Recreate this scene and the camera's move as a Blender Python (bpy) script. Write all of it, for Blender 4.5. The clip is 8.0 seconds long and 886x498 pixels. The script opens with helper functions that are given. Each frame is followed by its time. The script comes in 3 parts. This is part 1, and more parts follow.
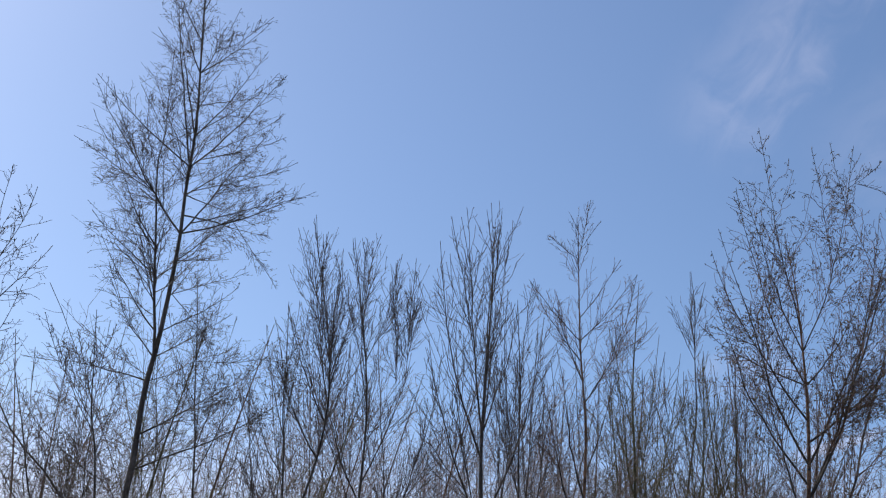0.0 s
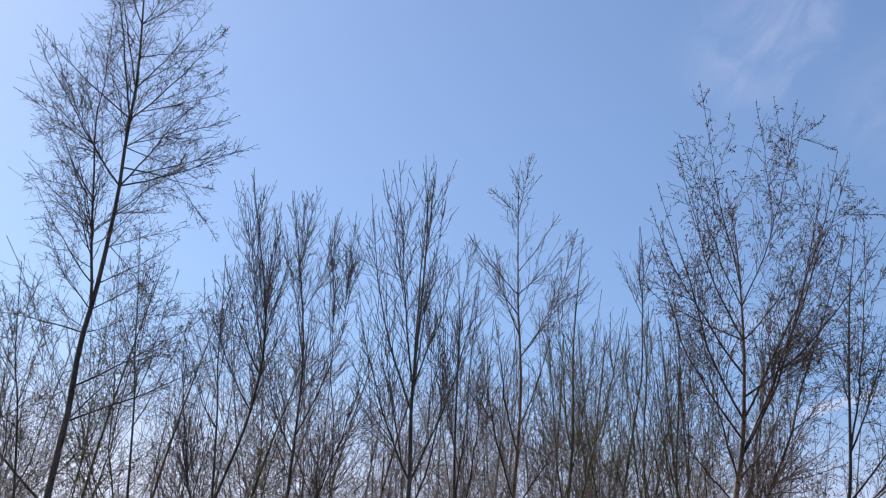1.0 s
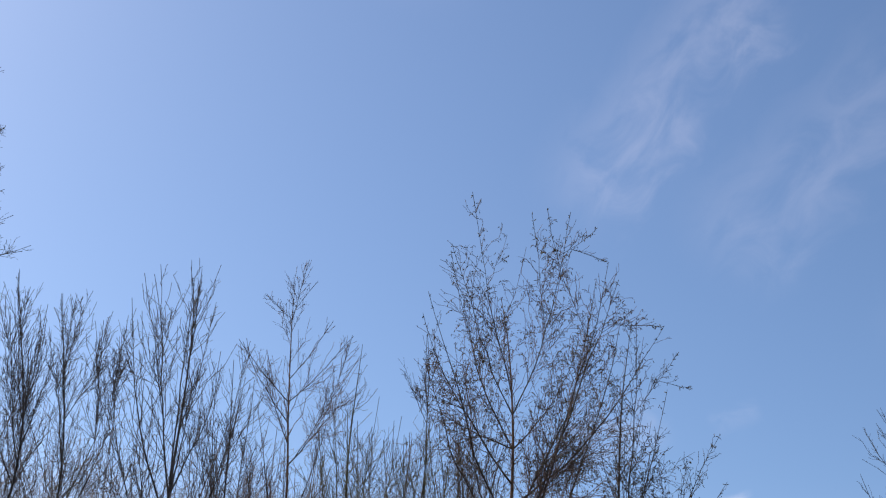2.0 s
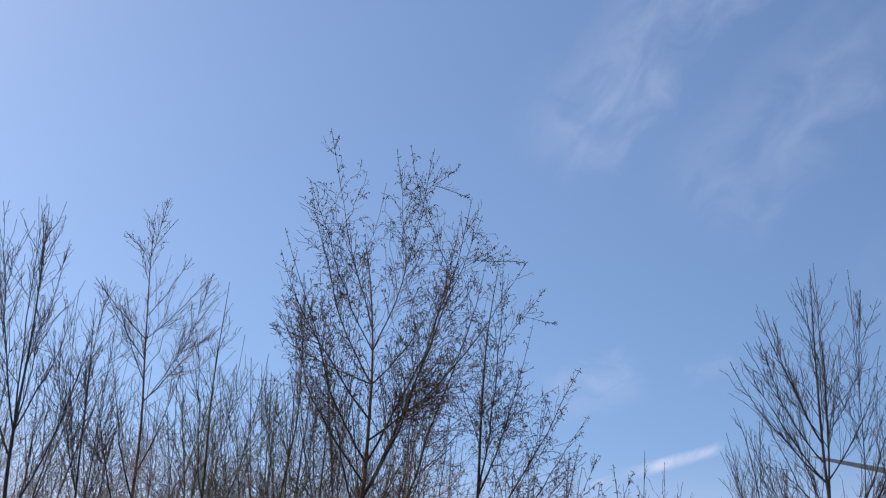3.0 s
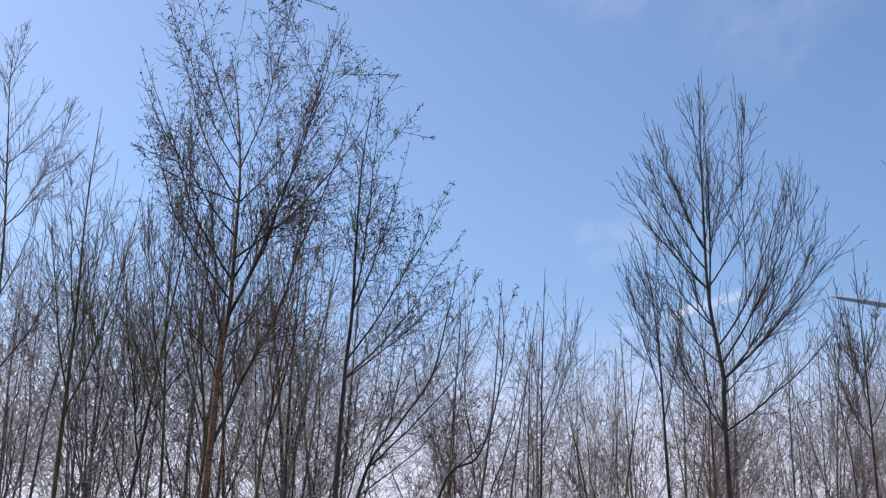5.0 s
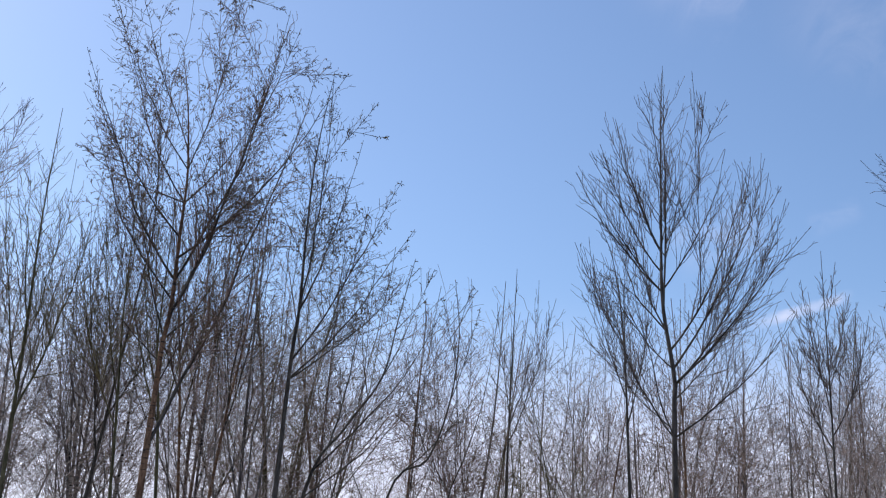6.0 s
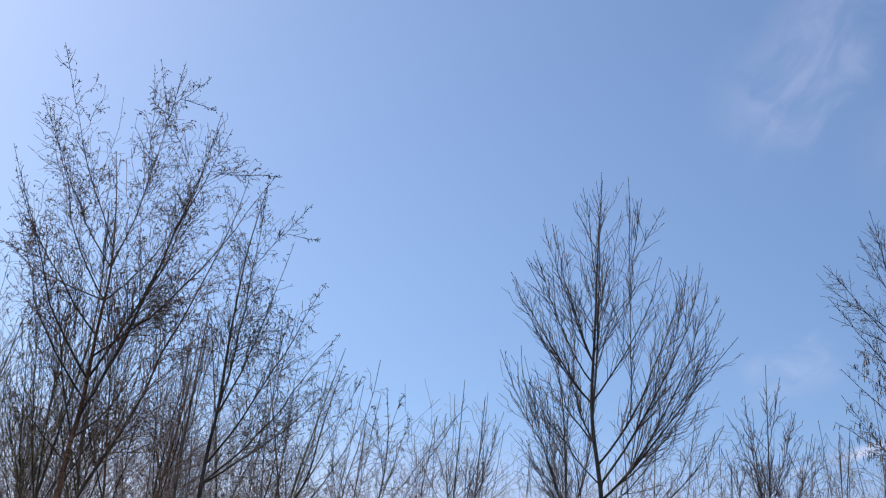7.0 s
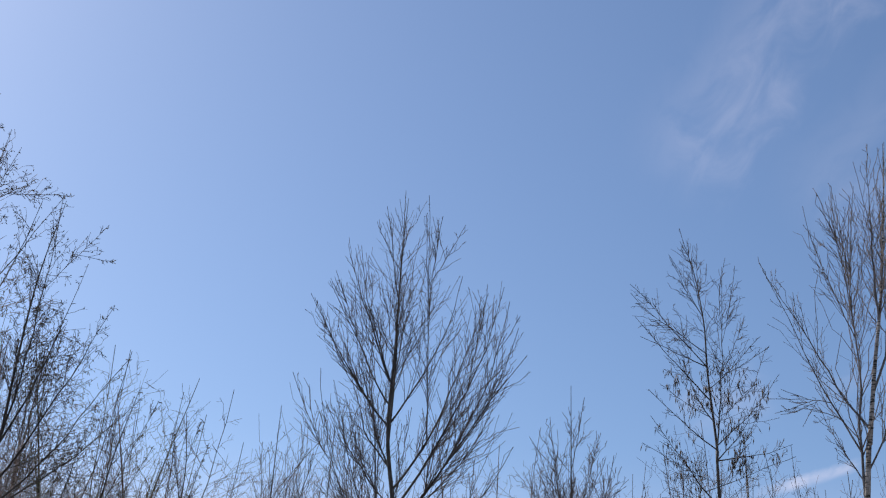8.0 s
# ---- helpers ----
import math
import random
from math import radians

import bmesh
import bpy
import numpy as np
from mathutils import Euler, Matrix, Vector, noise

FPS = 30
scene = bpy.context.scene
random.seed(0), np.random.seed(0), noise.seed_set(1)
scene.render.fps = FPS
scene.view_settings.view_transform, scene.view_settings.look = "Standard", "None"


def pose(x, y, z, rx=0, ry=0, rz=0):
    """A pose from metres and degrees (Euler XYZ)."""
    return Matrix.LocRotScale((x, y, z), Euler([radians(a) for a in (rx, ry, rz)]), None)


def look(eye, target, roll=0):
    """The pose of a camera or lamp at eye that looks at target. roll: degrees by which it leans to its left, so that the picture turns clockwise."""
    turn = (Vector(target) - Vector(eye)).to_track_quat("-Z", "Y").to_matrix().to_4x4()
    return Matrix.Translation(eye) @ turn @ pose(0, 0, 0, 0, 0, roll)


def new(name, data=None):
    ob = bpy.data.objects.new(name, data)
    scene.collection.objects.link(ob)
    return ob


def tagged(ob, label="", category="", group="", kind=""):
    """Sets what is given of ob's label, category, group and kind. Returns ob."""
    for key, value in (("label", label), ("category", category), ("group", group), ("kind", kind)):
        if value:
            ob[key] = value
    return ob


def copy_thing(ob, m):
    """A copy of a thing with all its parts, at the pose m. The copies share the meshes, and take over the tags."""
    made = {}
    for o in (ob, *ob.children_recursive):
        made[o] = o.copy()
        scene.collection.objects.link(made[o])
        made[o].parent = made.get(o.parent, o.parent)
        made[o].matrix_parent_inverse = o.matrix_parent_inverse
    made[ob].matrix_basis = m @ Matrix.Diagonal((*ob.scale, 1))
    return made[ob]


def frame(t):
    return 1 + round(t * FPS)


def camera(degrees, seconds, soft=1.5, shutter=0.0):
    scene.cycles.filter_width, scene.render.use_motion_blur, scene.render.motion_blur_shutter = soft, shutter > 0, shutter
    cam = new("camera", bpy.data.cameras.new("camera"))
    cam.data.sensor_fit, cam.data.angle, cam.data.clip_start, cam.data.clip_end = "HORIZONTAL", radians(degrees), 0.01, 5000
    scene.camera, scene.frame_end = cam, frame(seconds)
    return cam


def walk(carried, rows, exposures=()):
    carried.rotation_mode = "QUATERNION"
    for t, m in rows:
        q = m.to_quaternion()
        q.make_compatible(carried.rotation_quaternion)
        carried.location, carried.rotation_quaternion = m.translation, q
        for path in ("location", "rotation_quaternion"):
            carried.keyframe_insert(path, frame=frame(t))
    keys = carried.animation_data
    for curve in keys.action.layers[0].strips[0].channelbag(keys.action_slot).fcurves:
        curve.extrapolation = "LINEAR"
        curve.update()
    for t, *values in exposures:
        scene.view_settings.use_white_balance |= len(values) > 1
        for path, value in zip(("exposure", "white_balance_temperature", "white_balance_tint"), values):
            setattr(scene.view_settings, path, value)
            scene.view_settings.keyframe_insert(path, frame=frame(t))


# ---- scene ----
cam = camera(37.8, 8.0, soft=1.2)

# time, eye, heading (degrees clockwise from +y), upward tilt, lean
WALK = [
    (0.00, (0.000, 0.000, 1.710), 0.004, 23.391, 5.578),
    (0.30, (0.259, -0.016, 1.744), 0.335, 19.956, 7.285),
    (0.50, (0.432, -0.026, 1.766), -1.573, 17.638, 7.901),
    (0.60, (0.530, -0.015, 1.766), -2.143, 17.514, 8.225),
    (0.80, (0.727, 0.008, 1.766), -2.121, 19.285, 6.645),
    (1.00, (0.924, 0.030, 1.767), -0.086, 21.472, 5.811),
    (1.20, (1.166, 0.014, 1.805), 2.499, 22.987, 5.089),
    (1.50, (1.529, -0.011, 1.863), 4.637, 25.182, 4.664),
    (1.70, (1.780, -0.017, 1.930), 5.221, 26.667, 4.423),
    (2.80, (3.566, -0.251, 1.805), 6.615, 25.227, 3.840),
    (3.00, (3.841, -0.191, 1.786), 7.060, 24.625, 3.345),
    (3.50, (4.340, -0.025, 1.630), 9.461, 23.247, 2.018),
    (4.00, (4.833, -0.003, 1.481), 10.127, 21.740, 1.730),
    (4.50, (5.279, 0.037, 1.434), 8.415, 20.149, 1.630),
    (4.70, (5.523, 0.023, 1.427), 7.937, 19.240, 1.470),
    (5.80, (7.632, -0.089, 1.565), 1.512, 17.121, 3.290),
    (6.00, (8.024, -0.052, 1.564), 1.876, 18.076, 3.381),
    (6.50, (9.067, 0.177, 1.545), 0.992, 21.268, 4.496),
    (7.00, (10.005, 0.397, 1.589), -1.907, 23.376, 5.859),
    (7.50, (10.916, 0.594, 1.641), -0.203, 24.685, 4.775),
    (8.00, (11.859, 0.806, 1.712), 1.058, 25.192, 4.270),
]


def view(eye, heading, tilt, lean):
    h, p = radians(heading), radians(tilt)
    ahead = Vector((math.sin(h) * math.cos(p), math.cos(h) * math.cos(p), math.sin(p)))
    return look(eye, Vector(eye) + ahead, lean)


walk(cam, [(t, view(e, h, p, r)) for t, e, h, p, r in WALK], exposures=[(0.0, 0.07, 6280, 11), (0.5, 0.27, 6280, 11), (1.5, 0.14, 6280, 11), (3.5, 0.1, 6280, 11), (4.5, 0.24, 6280, 11), (6.2, 0.24, 6280, 11), (8.0, -0.02, 6280, 11)])

# ---- sky and sun ----
SUN_HEADING, SUN_HEIGHT = -50, 42          # degrees clockwise from +y, degrees above the horizon
world = bpy.data.worlds.new("sky")
scene.world = world
world.use_nodes = True
wn, wl = world.node_tree.nodes, world.node_tree.links
wn.clear()
sky = wn.new("ShaderNodeTexSky")
sky.sky_type, sky.sun_disc = "NISHITA", False
sky.sun_elevation, sky.sun_rotation = radians(SUN_HEIGHT), radians(SUN_HEADING)
sky.air_density, sky.dust_density, sky.ozone_density, sky.altitude = 1.0, 0.9, 4.0, 100
sky_light = wn.new("ShaderNodeBackground")
sky_light.inputs["Strength"].default_value = 0.13
where = wn.new("ShaderNodeTexCoord")


def sky_way(heading, height):
    h, e = radians(heading), radians(height)
    return Vector((math.sin(h) * math.cos(e), math.cos(h) * math.cos(e), math.sin(e)))


def sky_math(operation, a, b=None, c=None):
    node = wn.new("ShaderNodeMath")
    node.operation = operation
    for slot, value in zip(node.inputs, (a, b, c)):
        if value is None:
            continue
        if isinstance(value, (int, float)):
            slot.default_value = value
        else:
            wl.new(value, slot)
    return node.outputs["Value"]


def sky_fade(value, full, none):
    node = wn.new("ShaderNodeMapRange")
    node.interpolation_type = "SMOOTHERSTEP"
    for key, v in (("From Min", none), ("From Max", full)):
        node.inputs[key].default_value = v
    wl.new(value, node.inputs["Value"])
    return node.outputs["Result"]


def cloud_streak(start, end, width, density, grain, seed):
    """A wisp of cirrus drawn out from one place of the sky to another (heading, height in degrees); width in degrees."""
    p, q = sky_way(*start), sky_way(*end)
    mid, ahead = (p + q).normalized(), (q - p).normalized()
    side = mid.cross(ahead).normalized()
    dots = []
    for axis in (ahead, side, mid):
        dot = wn.new("ShaderNodeVectorMath")
        dot.operation = "DOT_PRODUCT"
        dot.inputs[1].default_value = axis
        wl.new(where.outputs["Generated"], dot.inputs[0])
        dots.append(dot.outputs["Value"])
    frayed = wn.new("ShaderNodeCombineXYZ")
    wl.new(sky_math("MULTIPLY", dots[0], grain), frayed.inputs["X"])
    wl.new(sky_math("MULTIPLY", dots[1], grain * 1.7), frayed.inputs["Y"])
    frayed.inputs["Z"].default_value = seed
    wisp = wn.new("ShaderNodeTexNoise")
    wisp.inputs["Scale"].default_value, wisp.inputs["Detail"].default_value = 1.0, 6
    wisp.inputs["Roughness"].default_value, wisp.inputs["Distortion"].default_value = 0.55, 0.6
    wl.new(frayed.outputs["Vector"], wisp.inputs["Vector"])
    half, wide = (q - p).length / 2, radians(width)
    edge = sky_math("MULTIPLY_ADD", wisp.outputs["Fac"], wide * 1.2, -wide * 0.6)
    across = sky_fade(sky_math("ABSOLUTE", sky_math("ADD", dots[1], edge)), 0.0, wide)
    length = sky_fade(sky_math("ABSOLUTE", dots[0]), half * 0.55, half * 1.25)
    body = sky_fade(wisp.outputs["Fac"], 0.85, 0.15)
    front = sky_math("GREATER_THAN", dots[2], 0.3)
    return sky_math("MULTIPLY", sky_math("MULTIPLY", sky_math("MULTIPLY", across, length), sky_math("MULTIPLY", body, front)), density)


STREAKS = [
    ((21.5, 38.5), (12.0, 28.5), 3.6, 0.18, 20, 1.0),      # the long wisp high up
    ((30.0, 34.5), (18.5, 26.5), 4.2, 0.12, 18, 5.0),      # a fainter one beside it
    ((16.9, 15.25), (20.2, 16.25), 0.42, 0.55, 40, 2.0),   # a short bright trail low down
    ((13.8, 14.3), (17.6, 15.5), 0.5, 0.30, 40, 2.5),
    ((18.6, 19.2), (20.8, 19.9), 0.8, 0.09, 40, 3.0),      # two small puffs
    ((12.5, 18.1), (16.6, 19.4), 1.8, 0.17, 30, 4.0),
    ((36.0, 28.0), (27.0, 22.0), 3.0, 0.10, 12, 6.0),
    ((-20.0, 44.0), (6.0, 39.0), 4.0, 0.12, 9, 7.0),
]
cover = 0.0
for streak in STREAKS:
    cover = sky_math("ADD", cloud_streak(*streak), cover)
# haze that thickens towards the horizon
part_xyz = wn.new("ShaderNodeSeparateXYZ")
wl.new(where.outputs["Generated"], part_xyz.inputs["Vector"])
haze = sky_math("MULTIPLY", sky_fade(part_xyz.outputs["Z"], 0.10, 0.30), 0.82)
cloudy = wn.new("ShaderNodeMix")
cloudy.data_type = "RGBA"
cloudy.inputs["B"].default_value = (6.6, 6.35, 7.3, 1)
out = wn.new("ShaderNodeOutputWorld")
wl.new(sky_math("MINIMUM", sky_math("MAXIMUM", cover, haze), 0.9), cloudy.inputs["Factor"])
wl.new(sky.outputs["Color"], cloudy.inputs["A"])
wl.new(cloudy.outputs["Result"], sky_light.inputs["Color"])
wl.new(sky_light.outputs["Background"], out.inputs["Surface"])

sun = new("sun", bpy.data.lights.new("sun", "SUN"))
sun.data.energy, sun.data.angle, sun.data.color = 4.0, radians(0.53), (1.0, 0.95, 0.86)
sh, se = radians(SUN_HEADING), radians(SUN_HEIGHT)
toward = Vector((math.sin(sh) * math.cos(se), math.cos(sh) * math.cos(se), math.sin(se)))
sun.matrix_world = look(toward * 60, (0, 0, 0))


# ---- materials ----
def bark_material(name, dark, light, spots=(0.05, 0.045, 0.04), spot_amount=0.0, scale=9.0):
    m = bpy.data.materials.new(name)
    m.use_nodes = True
    n, l = m.node_tree.nodes, m.node_tree.links
    bsdf = n["Principled BSDF"]
    bsdf.inputs["Roughness"].default_value = 0.85
    bsdf.inputs["Specular IOR Level"].default_value = 0.25
    tc = n.new("ShaderNodeTexCoord")
    stretch = n.new("ShaderNodeMapping")
    stretch.inputs["Scale"].default_value = (1, 1, 0.3)
    fine = n.new("ShaderNodeTexNoise")
    fine.inputs["Scale"].default_value, fine.inputs["Detail"].default_value = scale * 5, 8
    broad = n.new("ShaderNodeTexNoise")
    broad.inputs["Scale"].default_value, broad.inputs["Detail"].default_value = scale * 0.25, 3
    mixf = n.new("ShaderNodeMath")
    mixf.operation = "MULTIPLY_ADD"
    mixf.inputs[1].default_value, mixf.inputs[2].default_value = 0.5, -0.02
    add = n.new("ShaderNodeMath")
    add.operation = "MULTIPLY_ADD"
    add.inputs[1].default_value = 0.55
    ramp = n.new("ShaderNodeValToRGB")
    ramp.color_ramp.elements[0].position, ramp.color_ramp.elements[0].color = 0.36, (*dark, 1)
    ramp.color_ramp.elements[1].position, ramp.color_ramp.elements[1].color = 0.68, (*light, 1)
    l.new(tc.outputs["Object"], stretch.inputs["Vector"])
    l.new(stretch.outputs["Vector"], fine.inputs["Vector"])
    l.new(tc.outputs["Object"], broad.inputs["Vector"])
    l.new(fine.outputs["Fac"], mixf.inputs[0])
    l.new(broad.outputs["Fac"], add.inputs[0])
    l.new(mixf.outputs["Value"], add.inputs[2])
    l.new(add.outputs["Value"], ramp.inputs["Fac"])
    colour = ramp.outputs["Color"]
    if spot_amount:
        rings = n.new("ShaderNodeMapping")
        rings.inputs["Scale"].default_value = (4, 4, 22)
        blot = n.new("ShaderNodeTexNoise")
        blot.inputs["Scale"].default_value, blot.inputs["Detail"].default_value = 1.6, 5
        cut = n.new("ShaderNodeMapRange")
        for key, value in (("From Min", 0.62 - spot_amount), ("From Max", 0.7 - spot_amount)):
            cut.inputs[key].default_value = value
        mix = n.new("ShaderNodeMix")
        mix.data_type = "RGBA"
        mix.inputs["B"].default_value = (*spots, 1)
        l.new(tc.outputs["Object"], rings.inputs["Vector"])
        l.new(rings.outputs["Vector"], blot.inputs["Vector"])
        l.new(blot.outputs["Fac"], cut.inputs["Value"])
        l.new(cut.outputs["Result"], mix.inputs["Factor"])
        l.new(colour, mix.inputs["A"])
        colour = mix.outputs["Result"]
    l.new(colour, bsdf.inputs["Base Color"])
    bump = n.new("ShaderNodeBump")
    bump.inputs["Strength"].default_value, bump.inputs["Distance"].default_value = 0.6, 0.01
    l.new(fine.outputs["Fac"], bump.inputs["Height"])
    l.new(bump.outputs["Normal"], bsdf.inputs["Normal"])
    return m


def island_material(name, one, two, rough=0.7, through_light=0.0):
    m = bpy.data.materials.new(name)
    m.use_nodes = True
    n, l = m.node_tree.nodes, m.node_tree.links
    bsdf = n["Principled BSDF"]
    bsdf.inputs["Roughness"].default_value = rough
    bsdf.inputs["Specular IOR Level"].default_value = 0.25
    geo = n.new("ShaderNodeNewGeometry")
    tc = n.new("ShaderNodeTexCoord")
    patch = n.new("ShaderNodeTexNoise")
    patch.inputs["Scale"].default_value, patch.inputs["Detail"].default_value = 1.4, 3
    half = n.new("ShaderNodeMath")
    half.operation = "MULTIPLY_ADD"
    half.inputs[1].default_value = 0.6
    less = n.new("ShaderNodeMath")
    less.operation = "MULTIPLY_ADD"
    less.inputs[1].default_value, less.inputs[2].default_value = 0.8, -0.2
    ramp = n.new("ShaderNodeValToRGB")
    ramp.color_ramp.elements[0].color, ramp.color_ramp.elements[1].color = (*one, 1), (*two, 1)
    l.new(tc.outputs["Object"], patch.inputs["Vector"])
    l.new(patch.outputs["Fac"], less.inputs[0])
    l.new(geo.outputs["Random Per Island"], half.inputs[0])
    l.new(less.outputs["Value"], half.inputs[2])
    l.new(half.outputs["Value"], ramp.inputs["Fac"])
    l.new(ramp.outputs["Color"], bsdf.inputs["Base Color"])
    return m


BARK = {
    "dark": bark_material("dark_bark", (0.035, 0.03, 0.027), (0.13, 0.115, 0.1)),
    "brown": bark_material("brown_bark", (0.07, 0.042, 0.028), (0.32, 0.19, 0.115), spot_amount=0.05),
    "olive": bark_material("mossy_bark", (0.05, 0.047, 0.028), (0.17, 0.155, 0.085)),
    "grey": bark_material("grey_bark", (0.07, 0.064, 0.062), (0.24, 0.22, 0.21)),
    "pale": bark_material("pale_bark", (0.2, 0.16, 0.13), (0.55, 0.5, 0.45), spot_amount=0.12),
}
TWIG = {
    "dark": island_material("dark_twigs", (0.042, 0.036, 0.035), (0.16, 0.13, 0.124)),
    "brown": island_material("red_brown_twigs", (0.07, 0.047, 0.041), (0.26, 0.175, 0.148)),
    "olive": island_material("mossy_twigs", (0.06, 0.052, 0.03), (0.24, 0.2, 0.115)),
    "grey": island_material("silver_grey_twigs", (0.14, 0.108, 0.098), (0.46, 0.365, 0.33)),
    "pale": island_material("grey_twigs", (0.08, 0.064, 0.06), (0.28, 0.225, 0.2)),
}
BUD = island_material("bud_scales", (0.05, 0.04, 0.025), (0.14, 0.12, 0.06))
LEAFLET = island_material("spring_leaflets", (0.055, 0.047, 0.028), (0.16, 0.13, 0.07))
CATKIN = island_material("catkin_scales", (0.06, 0.048, 0.036), (0.2, 0.145, 0.1))


# ---- tree making ----
def mesh_object(name, verts, quads, material, parent=None, tris=None):
    """One mesh object from arrays of points, quads and triangles."""
    me = bpy.data.meshes.new(name)
    quads = np.zeros((0, 4), int) if quads is None else quads
    tris = np.zeros((0, 3), int) if tris is None else tris
    me.vertices.add(len(verts))
    me.vertices.foreach_set("co", np.asarray(verts, np.float32).ravel())
    loops = np.concatenate([quads.ravel(), tris.ravel()]).astype(np.int32)
    me.loops.add(len(loops))
    me.loops.foreach_set("vertex_index", loops)
    starts = np.concatenate([np.arange(len(quads)) * 4, len(quads) * 4 + np.arange(len(tris)) * 3]).astype(np.int32)
    me.polygons.add(len(starts))
    me.polygons.foreach_set("loop_start", starts)
    me.update(calc_edges=True)
    me.polygons.foreach_set("use_smooth", np.ones(len(starts), bool))
    me.validate()
    me.materials.append(material)
    ob = new(name, me)
    ob.parent = parent
    return ob


def unit(v):
    return v / (np.linalg.norm(v, axis=-1, keepdims=True) + 1e-9)


def tubes(paths, radii, sides):
    """Tapered tubes along N paths of K points: points and quads."""
    count, rings = paths.shape[:2]
    ahead = unit(np.gradient(paths, axis=1))
    main = unit(paths[:, -1] - paths[:, 0])
    ref = np.where(np.abs(main[:, 2:3]) > 0.8, np.array([[1.0, 0, 0]]), np.array([[0, 0, 1.0]]))[:, None, :]
    a = unit(np.cross(ahead, np.broadcast_to(ref, ahead.shape)))
    b = np.cross(ahead, a)
    ang = np.arange(sides) * 2 * np.pi / sides
    ring = a[:, :, None, :] * np.cos(ang)[None, None, :, None] + b[:, :, None, :] * np.sin(ang)[None, None, :, None]
    verts = paths[:, :, None, :] + ring * radii[:, :, None, None]
    i = np.arange(sides)
    j = (i + 1) % sides
    k = np.arange(rings - 1)[:, None] * sides
    quad = np.stack([k + i, k + j, k + sides + j, k + sides + i], -1).reshape(-1, 4)
    quads = (quad[None] + (np.arange(count) * rings * sides)[:, None, None]).reshape(-1, 4)
    return verts.reshape(-1, 3), quads


def spline(points, count):
    """A smooth line through the points."""
    p = np.asarray(points, float)
    p = np.vstack([2 * p[0] - p[1], p, 2 * p[-1] - p[-2]])
    seg = len(p) - 3
    u = np.linspace(0, seg - 1e-6, count)
    i = u.astype(int)
    t = (u - i)[:, None]
    a, b, c, d = p[i], p[i + 1], p[i + 2], p[i + 3]
    return 0.5 * (2 * b + (c - a) * t + (2 * a - 5 * b + 4 * c - d) * t ** 2 + (3 * b - a - 3 * c + d) * t ** 3)


def along(paths, which, u):
    """Points and directions at the fractions u of the chosen paths."""
    k = paths.shape[1] - 1
    f = np.clip(u, 0, 0.9999) * k
    i = f.astype(int)
    t = (f - i)[:, None]
    p0, p1 = paths[which, i], paths[which, i + 1]
    return p0 + (p1 - p0) * t, unit(p1 - p0)


def shoots(rng, paths, lengths, radii, per, spread, reach, rise, knots, first=0.15, thick=0.6, thin=0.0022, wave=0.03, longest=1.2, last=0.91, bare=1.0):
    """Side shoots, so many a metre, along the given paths: new paths, lengths and radii."""
    counts = rng.poisson(per * lengths)
    which = np.repeat(np.arange(len(paths)), counts)
    u = first + (last - first) * rng.random(len(which)) ** bare
    start, ahead = along(paths, which, u)
    rand = unit(rng.normal(size=start.shape))
    side = unit(rand - (rand * ahead).sum(1, keepdims=True) * ahead)
    ang = np.radians(rng.normal(spread, 15, len(which)))[:, None]
    way = unit(ahead * np.cos(ang) + side * np.sin(ang) + np.array([0, 0, 0.12]))
    size = lengths[which] * reach * (1.12 - 1.0 * u) * rng.uniform(0.35, 1.35, len(which))
    size = np.clip(size, 0.06, longest)
    t = np.linspace(0, 1, knots)[None, :, None]
    lift = np.array([0, 0, 1.0]) * rise
    kink = rng.normal(size=(len(which), knots, 3)) * wave
    kink[:, 0] = 0
    new_paths = start[:, None] + (way[:, None] * t + lift * t ** 2 + kink * t) * size[:, None, None]
    k = radii.shape[1] - 1
    at = radii[which, np.minimum((u * k).astype(int), k)]
    r0 = np.maximum(at * thick * rng.uniform(0.6, 1.0, len(which)), thin)
    new_radii = r0[:, None] * (1 - 0.6 * np.linspace(0, 1, knots))[None]
    new_radii = np.maximum(new_radii, thin * 0.75)
    return new_paths, size, new_radii


def spindles(rng, at, way, length, width):
    """Small pointed bodies (buds, leaflets, catkins)."""
    n = len(at)
    ref = unit(rng.normal(size=at.shape))
    a = unit(np.cross(way, ref))
    b = np.cross(way, a)
    mid = at + way * length[:, None] * 0.45
    w = width[:, None]
    verts = np.stack([at, mid + a * w, mid + b * w * 0.8, mid - a * w, mid - b * w * 0.8, at + way * length[:, None]], 1)
    tri = np.array([[0, 1, 2], [0, 2, 3], [0, 3, 4], [0, 4, 1], [5, 2, 1], [5, 3, 2], [5, 4, 3], [5, 1, 4]])
    tris = (tri[None] + (np.arange(n) * 6)[:, None, None]).reshape(-1, 3)
    return verts.reshape(-1, 3), tris


def knots_along(rng, sets, per, size, width, crown):
    """Buds that sit along the outer stretch of stems and twigs, so many a metre."""
    at, way = [], []
    for paths, lengths, first in sets:
        which = np.repeat(np.arange(len(paths)), rng.poisson(per * lengths * (1 - first)))
        p, d = along(paths, which, first + (1 - first) * rng.random(len(which)))
        at.append(p), way.append(unit(d + rng.normal(0, 0.45, p.shape)))
    at, way = np.vstack(at), np.vstack(way)
    v, t3 = spindles(rng, at, way, rng.uniform(*size, len(at)), np.full(len(at), width))
    tagged(mesh_object("bud_cover", v, None, BUD, crown, t3), "small dark buds", kind="stuff")


